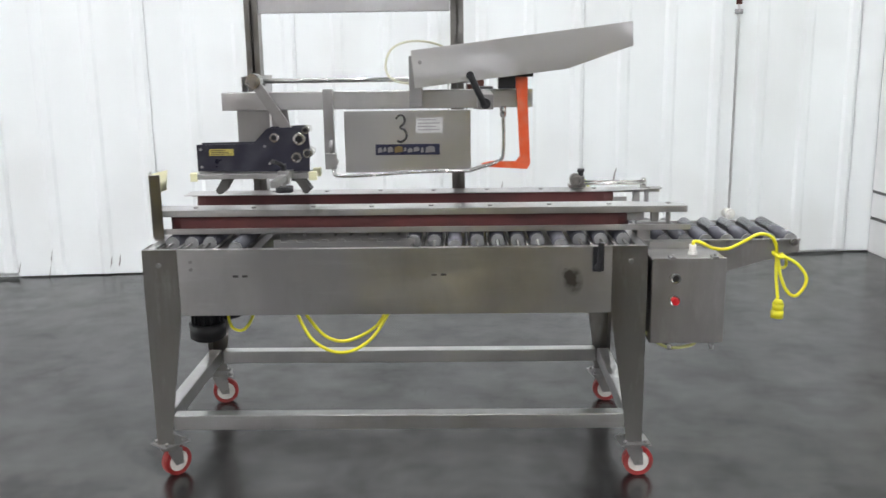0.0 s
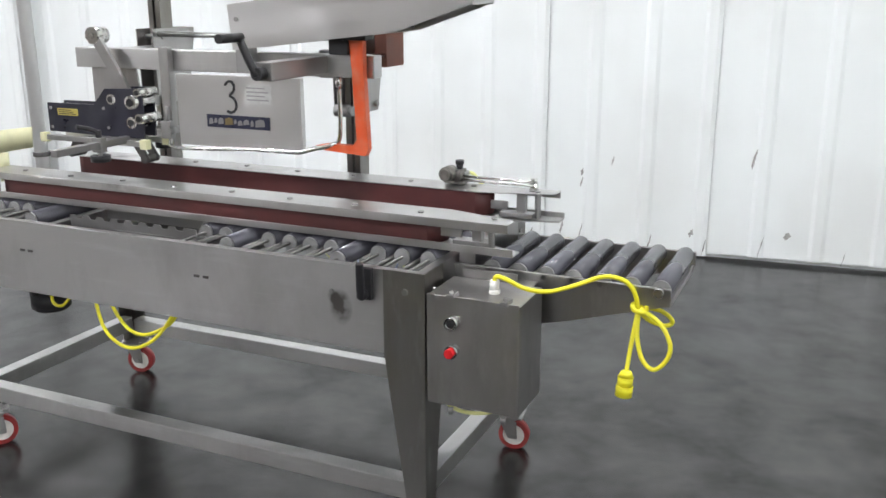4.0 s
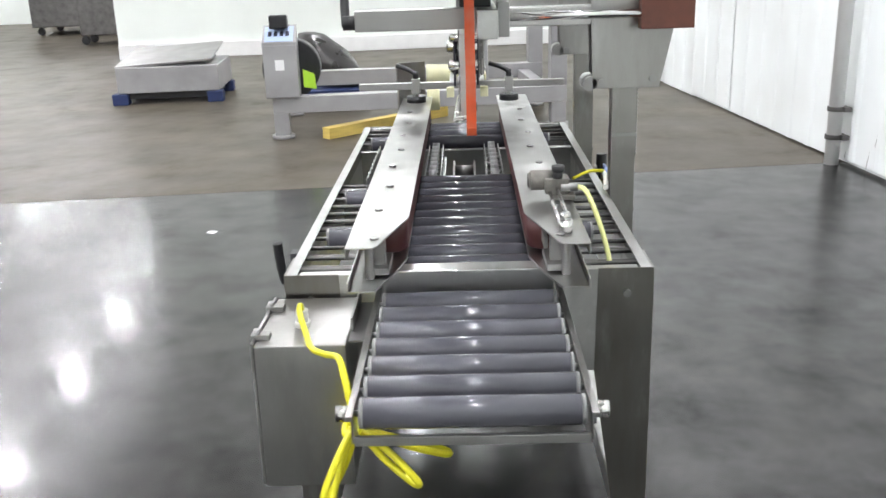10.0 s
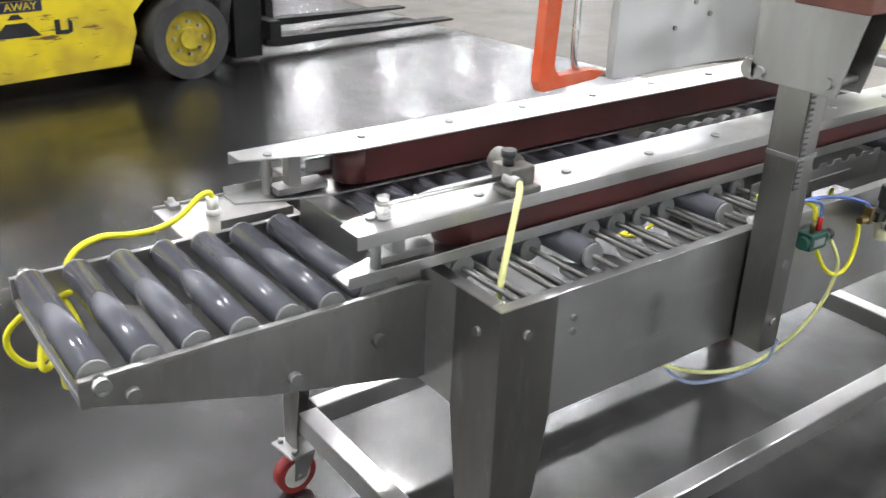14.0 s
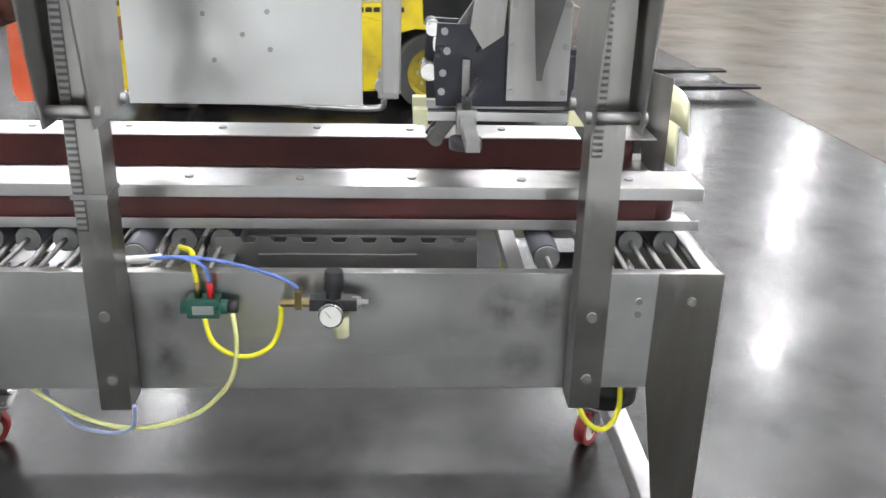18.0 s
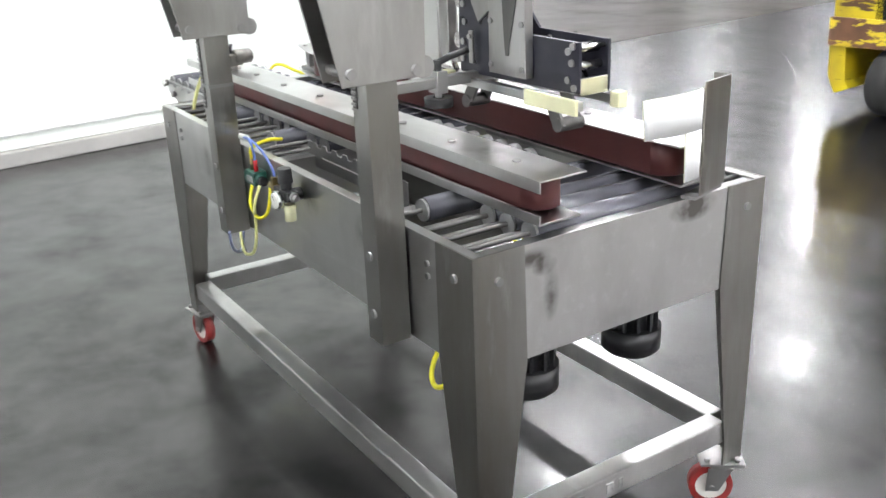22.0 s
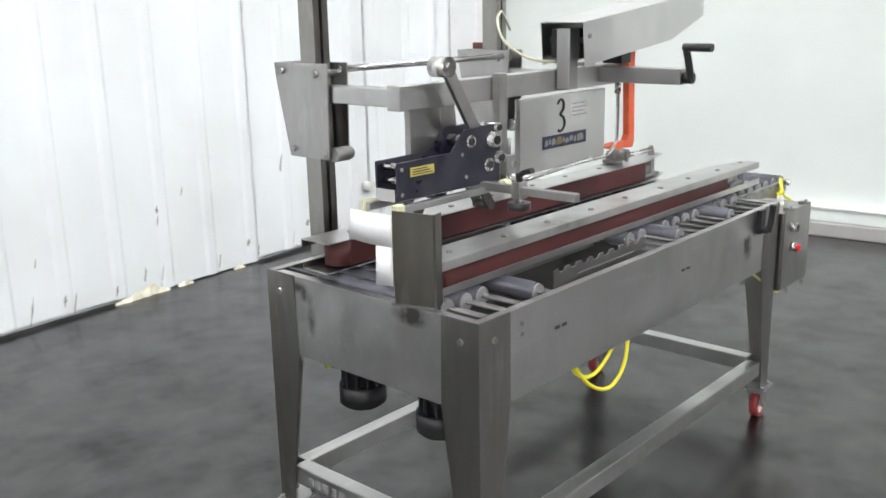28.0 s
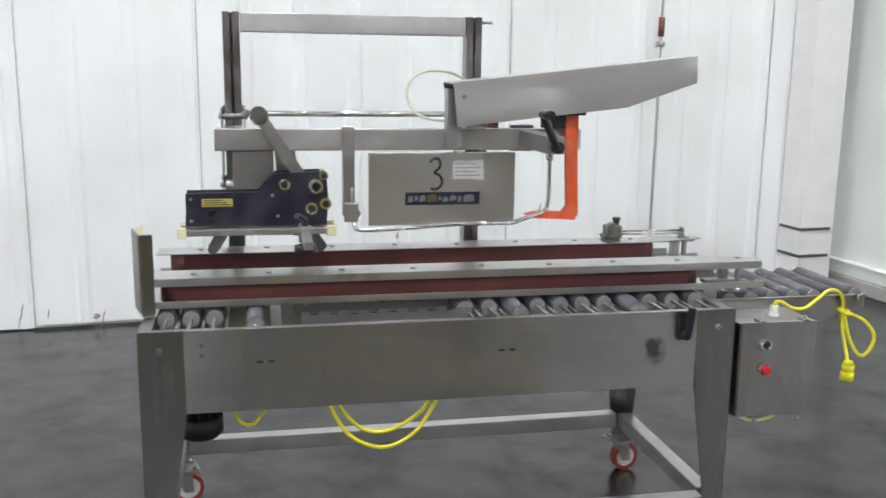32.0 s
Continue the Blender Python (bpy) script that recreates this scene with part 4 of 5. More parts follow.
# flat plate with writing, and bent tubes round it
bm = B()
box(bm, 0.622, 1.064, 0.3570, 0.376, 0.962, 1.176)
sp = part("sign_panel", bm, SHEET, seal, "flat stainless cover with a painted number and nameplate", 0.0015)


def words(name, text, size, m, material, parent, label="", depth=0.0006):
    cu = bpy.data.curves.new(name, "FONT")
    cu.body, cu.size, cu.align_x, cu.align_y, cu.extrude = text, size, "CENTER", "CENTER", depth
    tmp = bpy.data.objects.new(name, cu)
    scene.collection.objects.link(tmp)
    dg = bpy.context.evaluated_depsgraph_get()
    me = bpy.data.meshes.new_from_object(tmp.evaluated_get(dg))
    bpy.data.objects.remove(tmp)
    me.transform(m)
    me.materials.clear()
    me.materials.append(material)
    ob = new(name, me)
    ob.parent = parent
    if parent.type == "EMPTY":
        ob.location = -parent.location
    if label:
        ob["label"] = label
    return ob


bm = B()
pts = [(0.803, 1.148), (0.812, 1.158), (0.825, 1.160), (0.834, 1.150), (0.832, 1.132), (0.818, 1.118), (0.832, 1.110), (0.840, 1.095), (0.836, 1.078), (0.820, 1.068), (0.806, 1.072)]
tube(bm, [(x, 0.3565, z) for x, z in pts], 0.0042, 6, 5)
part("painted_number", bm, INK, sp, "hand painted black number 3")
bm = B()
box(bm, 0.730, 0.955, 0.3545, 0.3568, 1.022, 1.060)
npl = part("nameplate", bm, BLUEPLATE, sp, "dark blue nameplate", 0.0006)
for x0, w, z0, z1, mt in ((0.738, 0.016, 1.030, 1.050, STEEL_DULL), (0.757, 0.012, 1.034, 1.051, STEEL_DULL), (0.772, 0.020, 1.031, 1.052, STEEL_DULL), (0.796, 0.030, 1.030, 1.054, BRASS), (0.829, 0.010, 1.034, 1.050, STEEL_DULL),
                          (0.842, 0.018, 1.030, 1.047, STEEL_DULL), (0.863, 0.021, 1.033, 1.051, STEEL_DULL), (0.888, 0.012, 1.029, 1.049, STEEL_DULL), (0.905, 0.034, 1.029, 1.053, STEEL_DULL)):
    bm = B()
    prism(bm, [(x0, z0), (x0 + w, z0 + 0.003), (x0 + w - 0.002, z1 - 0.003), (x0 + w * 0.5, z1), (x0 + 0.001, z1 - 0.005)], "y", 0.3535, 0.3545)
    part("letter_bar", bm, mt, npl)
bm = B()
box(bm, 0.872, 0.966, 0.3555, 0.3568, 1.098, 1.152)
st = part("sticker", bm, WORN_PAPER, sp, "worn white paper sticker")
for i in range(4):
    bm = B()
    box(bm, 0.879, 0.955 - 0.012 * (i % 2), 0.3548, 0.3555, 1.107 + i * 0.0115, 1.111 + i * 0.0115)
    part("text_bar", bm, GREY_PAINT, st)
small_bolts([(0.914, 0.376, 1.132), (0.843, 0.376, 1.095), (0.793, 0.376, 1.068), (0.898, 0.376, 1.047), (0.796, 0.376, 1.137)], "y", sp, 0.005, 0.004)
bm = B()
tube(bm, [(0.578, 0.372, 1.02), (0.580, 0.362, 0.970), (0.600, 0.350, 0.952), (0.72, 0.347, 0.955), (0.88, 0.346, 0.964), (1.058, 0.343, 0.966)], 0.0065, 8)
part("bent_tube", bm, STEEL_BRIGHT, seal, "bent bright tube below the cover")
bm = B()
tube(bm, [(1.177, 0.380, 1.175), (1.177, 0.380, 1.02), (1.150, 0.372, 0.990), (1.10, 0.352, 0.978), (1.058, 0.343, 0.966)], 0.0065, 8)
cyl(bm, (1.177, 0.38, 1.15), (1.177, 0.38, 1.185), 0.011, 10)
part("bent_tube", bm, STEEL_BRIGHT, seal, "bent bright tubes beside the cover")
bm = B()
box(bm, 0.548, 0.584, 0.372, 0.397, 0.99, 1.252)
part("drop_bar", bm, STEEL, seal, "upright flat bar hanging from the head beam", 0.003)
bm = B()
box(bm, 0.552, 0.592, 0.35, 0.372, 0.975, 1.03)
cyl(bm, (0.575, 0.36, 1.03), (0.575, 0.36, 1.075), 0.006, 8)
cyl(bm, (0.585, 0.345, 1.00), (0.585, 0.375, 1.00), 0.013, 10)
part("joint_block", bm, STEEL_DULL, seal, "", 0.003)

# ---- upper tape head ----
bm = B()
box(bm, 0.236, 0.352, 0.412, 0.432, 0.988, 1.179)
part("head_plate", bm, STEEL, seal, "flat stainless hanger plate of the tape head", 0.002)
bm = B()
for y, e in ((0.335, 0.0), (0.405, -0.016)):
    prism(bm, [(0.106, 0.976), (0.106, 1.068), (0.305, 1.070), (0.355, 1.122), (0.498 + e, 1.127), (0.503 + e, 1.05), (0.498 + e, 0.972), (0.36, 0.972)], "y", y, y + 0.006)
# slotted hanger and the slanting bracket behind the cartridge
b2 = B()
prism(b2, [(0.250, 1.176), (0.308, 1.176), (0.299, 1.05), (0.296, 1.027), (0.286, 1.027), (0.283, 1.05)], "y", 0.432, 0.4335)
part("slot", b2, DARK, seal, "dark wedge painted as a shaded opening in the hanger plate")
b2 = B()
prism(b2, [(0.355, 1.180), (0.414, 1.180), (0.422, 1.120), (0.398, 1.082), (0.360, 1.108)], "y", 0.418, 0.424)
part("slanting_bracket", b2, STEEL, seal, "slanting steel bracket", 0.0015)
b2 = B()
box(b2, 0.420, 0.434, 0.418, 0.424, 0.995, 1.062)
cyl(b2, (0.427, 0.424, 1.05), (0.427, 0.430, 1.05), 0.005, 8)
part("slotted_link", b2, STEEL, seal, "short steel link on the tape head", 0.002)
th = part("tape_head", bm, NAVY, seal, "navy painted tape cartridge with rollers", 0.0015)
bm = B()
box(bm, 0.103, 0.107, 0.342, 0.409, 0.972, 1.004)
part("end_plate", bm, STEEL_BRIGHT, th, "bright plate closing the low end", 0.001)
for x, z, r in ((0.117, 1.057, 0.005), (0.140, 1.057, 0.005), (0.128, 1.022, 0.008), (0.20, 1.02, 0.006), (0.27, 1.055, 0.005)):
    bm = B()
    cyl(bm, (x, 0.341, z), (x, 0.410, z), r, 10)
    part("spacer_rod", bm, STEEL_BRIGHT, th, "bright spacer rod")
for x, z, r, e in ((0.468, 1.085, 0.021, 0.318), (0.490, 1.115, 0.013, 0.326), (0.495, 1.035, 0.016, 0.322), (0.455, 1.02, 0.018, 0.33), (0.38, 1.09, 0.016, 0.33), (0.135, 1.050, 0.007, 0.336), (0.185, 1.040, 0.012, 0.338), (0.255, 1.048, 0.007, 0.338)):
    bm = B()
    cyl(bm, (x, e, z), (x, 0.408, z), r, 16)
    o = part("tape_roller", bm, STEEL_BRIGHT, th)
    bm = B()
    cyl(bm, (x, e - 0.003, z), (x, e, z), r * 0.6, 12)
    part("roller_hub", bm, BLACK, o)
bm = B()
box(bm, 0.150, 0.235, 0.3325, 0.335, 1.030, 1.052)
lb = part("yellow_label", bm, LABEL_Y, th, "faded yellow label with unreadable print")
for i in range(3):
    bm = B()
    box(bm, 0.156, 0.229 - 0.01 * i, 0.3318, 0.3325, 1.034 + i * 0.006, 1.0365 + i * 0.006)
    part("text_bar", bm, INK, lb)
for y in (0.318, 0.415):
    bm = B()
    box(bm, 0.088, 0.512, y, y + 0.016, 0.948, 0.966)
    part("side_bar", bm, STEEL_H, th, "", 0.002)
for x, w, y0, y1 in ((0.082, 0.024, 0.312, 0.335), (0.082, 0.150, 0.432, 0.440), (0.497, 0.028, 0.312, 0.335), (0.497, 0.028, 0.414, 0.438)):
    bm = B()
    box(bm, x, x + w, y0, y1, 0.942, 0.972)
    part("cream_block", bm, CREAM, th, "cream plastic end block", 0.003)
small_bolts([(0.245, 0.432, 1.165), (0.343, 0.432, 1.165), (0.245, 0.432, 1.09), (0.343, 0.432, 1.09), (0.245, 0.432, 1.005), (0.343, 0.432, 1.005)], "y", None, 0.006, 0.004)
small_bolts([(0.468, 0.411, 1.112), (0.463, 0.411, 1.076), (0.470, 0.411, 1.035), (0.472, 0.411, 1.000), (0.135, 0.411, 1.050), (0.122, 0.411, 1.060), (0.125, 0.411, 1.03), (0.135, 0.411, 0.998), (0.118, 0.411, 0.985)], "y", th, 0.007, 0.004)
small_bolts([(0.12, 0.335, 1.052), (0.12, 0.335, 0.99), (0.345, 0.335, 1.06), (0.36, 0.335, 1.0)], "-y", th, 0.005, 0.003)
# arms with small wheels below the head
for x, dx in ((0.19, -0.03), (0.43, 0.035)):
    bm = B()
    prism(bm, [(x, 0.955), (x + 0.035, 0.955), (x + 0.035 + dx, 0.905), (x + 0.02 + dx, 0.892), (x + dx, 0.905)], "y", 0.350, 0.356)
    prism(bm, [(x, 0.955), (x + 0.035, 0.955), (x + 0.035 + dx, 0.905), (x + 0.02 + dx, 0.892), (x + dx, 0.905)], "y", 0.394, 0.40)
    cyl(bm, (x + dx + 0.015, 0.346, 0.905), (x + dx + 0.015, 0.404, 0.905), 0.014, 12)
    part("wiper_arm", bm, DARK, th, "dark arm with a rubber wiper roller", 0.001)
bm = B()
cyl(bm, (0.313, 0.345, 1.283), (0.313, 0.398, 1.283), 0.026, 20)
cyl(bm, (0.313, 0.341, 1.283), (0.313, 0.345, 1.283), 0.010, 12)
pv = part("pivot_collar", bm, STEEL_BRIGHT, seal, "round pivot collar", 0.002)
bm = B()
prism(bm, [(0.296, 1.280), (0.330, 1.290), (0.440, 1.120), (0.405, 1.110)], "y", 0.352, 0.364)
part("link_arm", bm, STEEL, pv, "slanting flat link arm", 0.002)

# cross bar with hold down wheels
bm = B()
box(bm, 0.418, 0.442, 0.037, 0.676, 0.957, 0.978)
xb = part("hold_down_bar", bm, STEEL_DULL, seal, "square cross bar with two hold down wheels", 0.002)
for y, a in ((0.505, 40), (0.215, 15)):
    bm = B()
    box(bm, 0.412, 0.448, y - 0.013, y + 0.013, 0.945, 0.99)
    cyl(bm, (0.43, y, 0.925), (0.43, y, 0.95), 0.008, 10)
    part("clamp_block", bm, STEEL_DULL, xb, "steel clamp block", 0.002)
    bm = B()
    ring(bm, (0.43, y, 0.917), (0.43, y, 0.936), 0.030, 0.012, 20)
    cyl(bm, (0.43, y, 0.921), (0.43, y, 0.932), 0.013, 12)
    part("hold_down_wheel", bm, BLACK, xb, "small black rubber wheel")
    bm = B()
    cyl(bm, (0.43, y, 0.99), (0.43, y, 1.012), 0.009, 10)
    tube(bm, [(0.43, y, 1.005), (0.43 - 0.012, y - 0.025, 1.018), (0.43 - 0.025, y - 0.06, 1.028)], 0.0075, 8, 3)
    part("lever", bm, BLACK, xb, "black ratchet lever")

# infeed stop plate with a white card, turned a little about its edge
STOP = Matrix.Translation((0.003, 0.127, 0)) @ Matrix.Rotation(radians(15.5), 4, "Z") @ Matrix.Translation((0, -0.127, 0))


def turned_part(name, bm, material, parent, label, bevel=0.0):
    bm.transform(STOP)
    return part(name, bm, material, parent, label, bevel)


bm = B()
prism(bm, [(0.127, 0.778), (0.228, 0.776), (0.230, 0.992), (0.127, 0.990)], "x", -0.004, 0.0)
box(bm, 0.0, 0.032, 0.124, 0.1275, 0.776, 0.990)
stp = turned_part("infeed_stop", bm, STEEL_V, seal, "upright folded plate at the infeed end", 0.0012)


def card_sheet(off):
    """An L of thin sheet, clipped to the plate at one edge and bowed outwards."""
    bm = B()
    def at(u, z, o):
        bow = -0.027 + 0.009 * u - 0.006 * math.sin(math.pi * min(1, u * 1.15)) - 0.10 * (0.98 - z) * u
        return bm.verts.new((bow + o, 0.230 + 0.142 * u, z))
    for us, z0, z1 in (([k * 0.054 for k in range(7)], 0.814, 0.906), ([k / 18 for k in range(19)], 0.906, 0.980)):
        ring_ = []
        for u in us:
            ring_.append([at(u, z0, off), at(u, z1 - 0.004 * u, off), at(u, z1 - 0.004 * u, off + 0.0015), at(u, z0, off + 0.0015)])
        for a, b in zip(ring_, ring_[1:]):
            for k in range(4):
                bm.faces.new((a[k], b[k], b[(k + 1) % 4], a[(k + 1) % 4])).smooth = True
        bm.faces.new(ring_[0])
        bm.faces.new(ring_[-1][::-1])
    return bm


part("card", card_sheet(0.0), PAPER, stp, "white L shaped plastic sheet bowed outwards")
part("card_backing", card_sheet(0.0017), CREAM, stp, "cream backing of the plastic sheet")
bm = B()
box(bm, 0.0, 0.03, 0.13, 0.24, 0.769, 0.775)
turned_part("foot_plate", bm, STEEL_DULL, stp, "")

# motors below the bed
for y in (0.515, 0.232):
    bm = B()
    box(bm, 0.075, 0.215, y - 0.075, y + 0.06, 0.535, 0.57)
    cyl(bm, (0.13, y, 0.535), (0.13, y, 0.455), 0.048, 20)
    mo = part("drive_motor", bm, BLACK_M, seal, "black drive motor under the bed", 0.001)
    for i in range(12):
        bm = B()
        w = i * math.pi / 6
        box(bm, -0.003, 0.003, 0.046, 0.057, 0.457, 0.533, Matrix.Translation((0.13, y, 0)) @ Matrix.Rotation(w, 4, "Z"))
        part("fin", bm, BLACK_M, mo)
    bm = B()
    cyl(bm, (0.13, y, 0.456), (0.13, y, 0.405), 0.063, 24)
    cyl(bm, (0.13, y, 0.405), (0.13, y, 0.394), 0.063, 24, 0.05)
    part("fan_cover", bm, BLACK, mo, "", 0.001)

# cables below the bed
bm = B()
tube(bm, [(0.46, 0.10, 0.58), (0.47, 0.09, 0.54), (0.53, 0.06, 0.440), (0.625, 0.05, 0.400), (0.72, 0.06, 0.440), (0.79, 0.09, 0.54), (0.80, 0.10, 0.58)], 0.0055)
tube(bm, [(0.47, 0.13, 0.58), (0.49, 0.12, 0.53), (0.56, 0.11, 0.442), (0.64, 0.105, 0.424), (0.74, 0.11, 0.475), (0.78, 0.12, 0.55), (0.785, 0.12, 0.58)], 0.0055)
part("slack_cable", bm, YELLOW, seal, "yellow cable sagging below the bed")
bm = B()
tube(bm, [(0.22, 0.20, 0.56), (0.22, 0.17, 0.52), (0.24, 0.14, 0.465), (0.28, 0.14, 0.455), (0.31, 0.16, 0.50), (0.31, 0.20, 0.57)], 0.005)
part("motor_cable", bm, YELLOW, seal, "yellow motor cable hanging in a loop")
bm = B()
tube(bm, [(0.135, 0.60, 0.56), (0.140, 0.67, 0.475), (0.175, 0.70, 0.440), (0.215, 0.68, 0.47), (0.225, 0.60, 0.57)], 0.005)
part("motor_cable", bm, YELLOW, seal, "yellow motor cable hanging in a loop")
bm = B()
tube(bm, [(0.14, 0.27, 0.47), (0.17, 0.33, 0.46), (0.20, 0.38, 0.50), (0.21, 0.40, 0.57)], 0.005)
part("motor_cable", bm, YELLOW, seal, "yellow motor cable hanging in a loop")
bm = B()
tube(bm, [(1.60, 0.07, 0.50), (1.64, 0.03, 0.455), (1.70, 0.02, 0.42), (1.78, 0.03, 0.425), (1.80, 0.06, 0.445)], 0.005)
part("box_cable", bm, PALE_YELLOW, seal)

# pneumatics on the back panel
bm = B()
cyl(bm, (0.655, D + 0.0, 0.722), (0.655, D + 0.05, 0.722), 0.015, 16)
cyl(bm, (0.655, D + 0.035, 0.735), (0.655, D + 0.035, 0.752), 0.013, 12)
cyl(bm, (0.655, D + 0.035, 0.752), (0.655, D + 0.035, 0.785), 0.017, 12, 0.015)
box(bm, 0.618, 0.695, D + 0.022, D + 0.048, 0.718, 0.738)
rg = part("air_regulator", bm, BLACK_M, seal, "air regulator with a gauge", 0.001)
bm = B()
cyl(bm, (0.60, D + 0.035, 0.728), (0.63, D + 0.035, 0.728), 0.006, 10)
cyl(bm, (0.612, D + 0.035, 0.728), (0.626, D + 0.035, 0.728), 0.011, 8)
part("nozzle", bm, STEEL_DULL, rg)
bm = B()
cyl(bm, (0.660, D + 0.048, 0.715), (0.660, D + 0.062, 0.715), 0.021, 20)
ga = part("gauge", bm, CHROME, rg, "round pressure gauge")
bm = B()
cyl(bm, (0.660, D + 0.062, 0.715), (0.660, D + 0.064, 0.715), 0.0175, 20)
dl = part("dial", bm, WHITEPL, rg, "white gauge dial")
bm = B()
prism(bm, [(0.6595, 0.714), (0.6605, 0.714), (0.668, 0.725), (0.667, 0.7255)], "y", D + 0.064, D + 0.0645)
part("needle", bm, INK, rg)
bm = B()
cyl(bm, (0.645, D + 0.035, 0.705), (0.645, D + 0.035, 0.668), 0.013, 12)
part("bowl", bm, CREAM, rg, "cloudy filter bowl")
bm = B()
cyl(bm, (0.695, D + 0.035, 0.728), (0.742, D + 0.035, 0.728), 0.008, 8)
box(bm, 0.707, 0.719, D + 0.026, D + 0.044, 0.718, 0.752)
part("fitting", bm, BRASS, rg, "brass hose fitting", 0.001)
bm = B()
box(bm, 0.842, 0.896, D, D + 0.034, 0.697, 0.730)
cyl(bm, (0.830, D + 0.020, 0.713), (0.906, D + 0.020, 0.713), 0.0125, 12)
va = part("air_valve", bm, GREEN, seal, "green air valve on the back panel", 0.003)
bm = B()
box(bm, 0.852, 0.886, D + 0.0342, D + 0.0352, 0.705, 0.720)
part("valve_label", bm, GREY_PAINT, va, "small grey label")
bm = B()
cyl(bm, (0.815, D + 0.020, 0.713), (0.831, D + 0.020, 0.713), 0.011, 10)
part("valve_cap", bm, BLACK, va)
for x, mt in ((0.878, BRASS), (0.858, REDBTN)):
    bm = B()
    cyl(bm, (x, D + 0.02, 0.7295), (x, D + 0.02, 0.757), 0.0055, 8)
    part("valve_fitting", bm, mt, va)
bm = B()
tube(bm, [(0.868, D + 0.03, 0.696), (0.855, D + 0.045, 0.662), (0.825, D + 0.05, 0.641), (0.79, D + 0.05, 0.638), (0.758, D + 0.045, 0.656), (0.744, D + 0.04, 0.690), (0.742, D + 0.036, 0.722)], 0.0042)
part("air_hose", bm, YELLOW, seal, "yellow air hose between valve and regulator")
bm = B()
tube(bm, [(0.822, D + 0.03, 0.705), (0.815, D + 0.05, 0.664), (0.822, D + 0.05, 0.61), (0.845, D + 0.045, 0.566), (0.90, D + 0.035, 0.515), (0.998, D + 0.02, 0.480), (1.10, D - 0.01, 0.482), (1.20, D - 0.05, 0.52), (1.245, D - 0.08, 0.57)], 0.0038)
part("air_hose", bm, PALE_YELLOW, seal, "pale yellow air hose hanging below the back panel")
bm = B()
tube(bm, [(0.878, D + 0.02, 0.756), (0.882, D + 0.015, 0.782), (0.895, D - 0.03, 0.790), (0.925, D - 0.08, 0.778)], 0.0046)
part("air_hose", bm, YELLOW, seal, "short yellow hose into the bed")
bm = B()
tube(bm, [(0.858, D + 0.02, 0.756), (0.866, D + 0.02, 0.785), (0.905, D + 0.012, 0.797), (0.96, D + 0.004, 0.791)], 0.0031)
part("blue_air_tube", bm, BLUE, seal, "thin blue air tube")
bm = B()
tube(bm, [(0.713, D + 0.035, 0.752), (0.735, D + 0.03, 0.766), (0.80, D + 0.02, 0.785), (0.88, D + 0.012, 0.797), (0.96, D + 0.004, 0.790)], 0.0031)
part("blue_air_tube", bm, BLUE, seal, "thin blue air tube to the regulator")
bm = B()
tube(bm, [(0.988, D + 0.06, 0.55), (1.0, D + 0.05, 0.50), (1.06, D + 0.01, 0.465), (1.14, D - 0.03, 0.47), (1.22, D - 0.08, 0.57)], 0.0035)
part("blue_air_tube", bm, PALE_BLUE, seal, "thin cloudy blue air tube below the panel")
bm = B()
tube(bm, [(0.935, D + 0.002, 0.792), (0.975, D + 0.0, 0.788), (1.04, D - 0.01, 0.780)], 0.007)
part("hose_wrap", bm, WHITEPL, seal, "white wrapped hose end")

# air cylinder and valve on the back rail
VALVE = mat("tarnished_zinc", (0.20, 0.19, 0.175), 0.42, 0.8, 0.3, 40)
bm = B()
box(bm, 1.430, 1.492, 0.540, 0.590, 0.8705, 0.882)
box(bm, 1.436, 1.486, 0.528, 0.578, 0.882, 0.914)
sv = part("rail_valve", bm, VALVE, seal, "tarnished roller valve on the back rail", 0.003)
bm = B()
cyl(bm, (1.452, 0.500, 0.905), (1.452, 0.548, 0.905), 0.021, 18)
cyl(bm, (1.452, 0.494, 0.905), (1.452, 0.500, 0.905), 0.014, 18, 0.019)
part("solenoid", bm, VALVE, sv, "round valve body")
bm = B()
cyl(bm, (1.474, 0.555, 0.914), (1.474, 0.555, 0.928), 0.010, 12)
cyl(bm, (1.474, 0.555, 0.928), (1.474, 0.555, 0.940), 0.013, 12)
part("knob", bm, BLACK_M, sv, "dark push knob")
bm = B()
cyl(bm, (1.482, 0.560, 0.896), (1.482, 0.594, 0.896), 0.009, 10)
part("fitting", bm, STEEL_DULL, sv, "dull hose fitting")
for y, z in ((0.553, 0.893), (0.538, 0.886)):
    bm = B()
    cyl(bm, (1.486, y, z), (1.708, y - 0.003, z), 0.0042, 8)
    part("rod", bm, STEEL_BRIGHT, sv, "bright rod to the post at the tip")
bm = B()
cyl(bm, (1.706, 0.546, 0.8685), (1.706, 0.546, 0.892), 0.0125, 16)
cyl(bm, (1.706, 0.546, 0.892), (1.706, 0.546, 0.905), 0.0095, 16)
part("post", bm, STEEL_BRIGHT, sv, "short bright post at the tip")
bm = B()
tube(bm, [(1.482, 0.594, 0.896), (1.497, 0.612, 0.888), (1.53, 0.635, 0.83), (1.555, 0.65, 0.77), (1.565, 0.655, 0.72)], 0.0055)
part("valve_hose", bm, PALE_YELLOW, sv, "pale yellow hose running down into the bed")
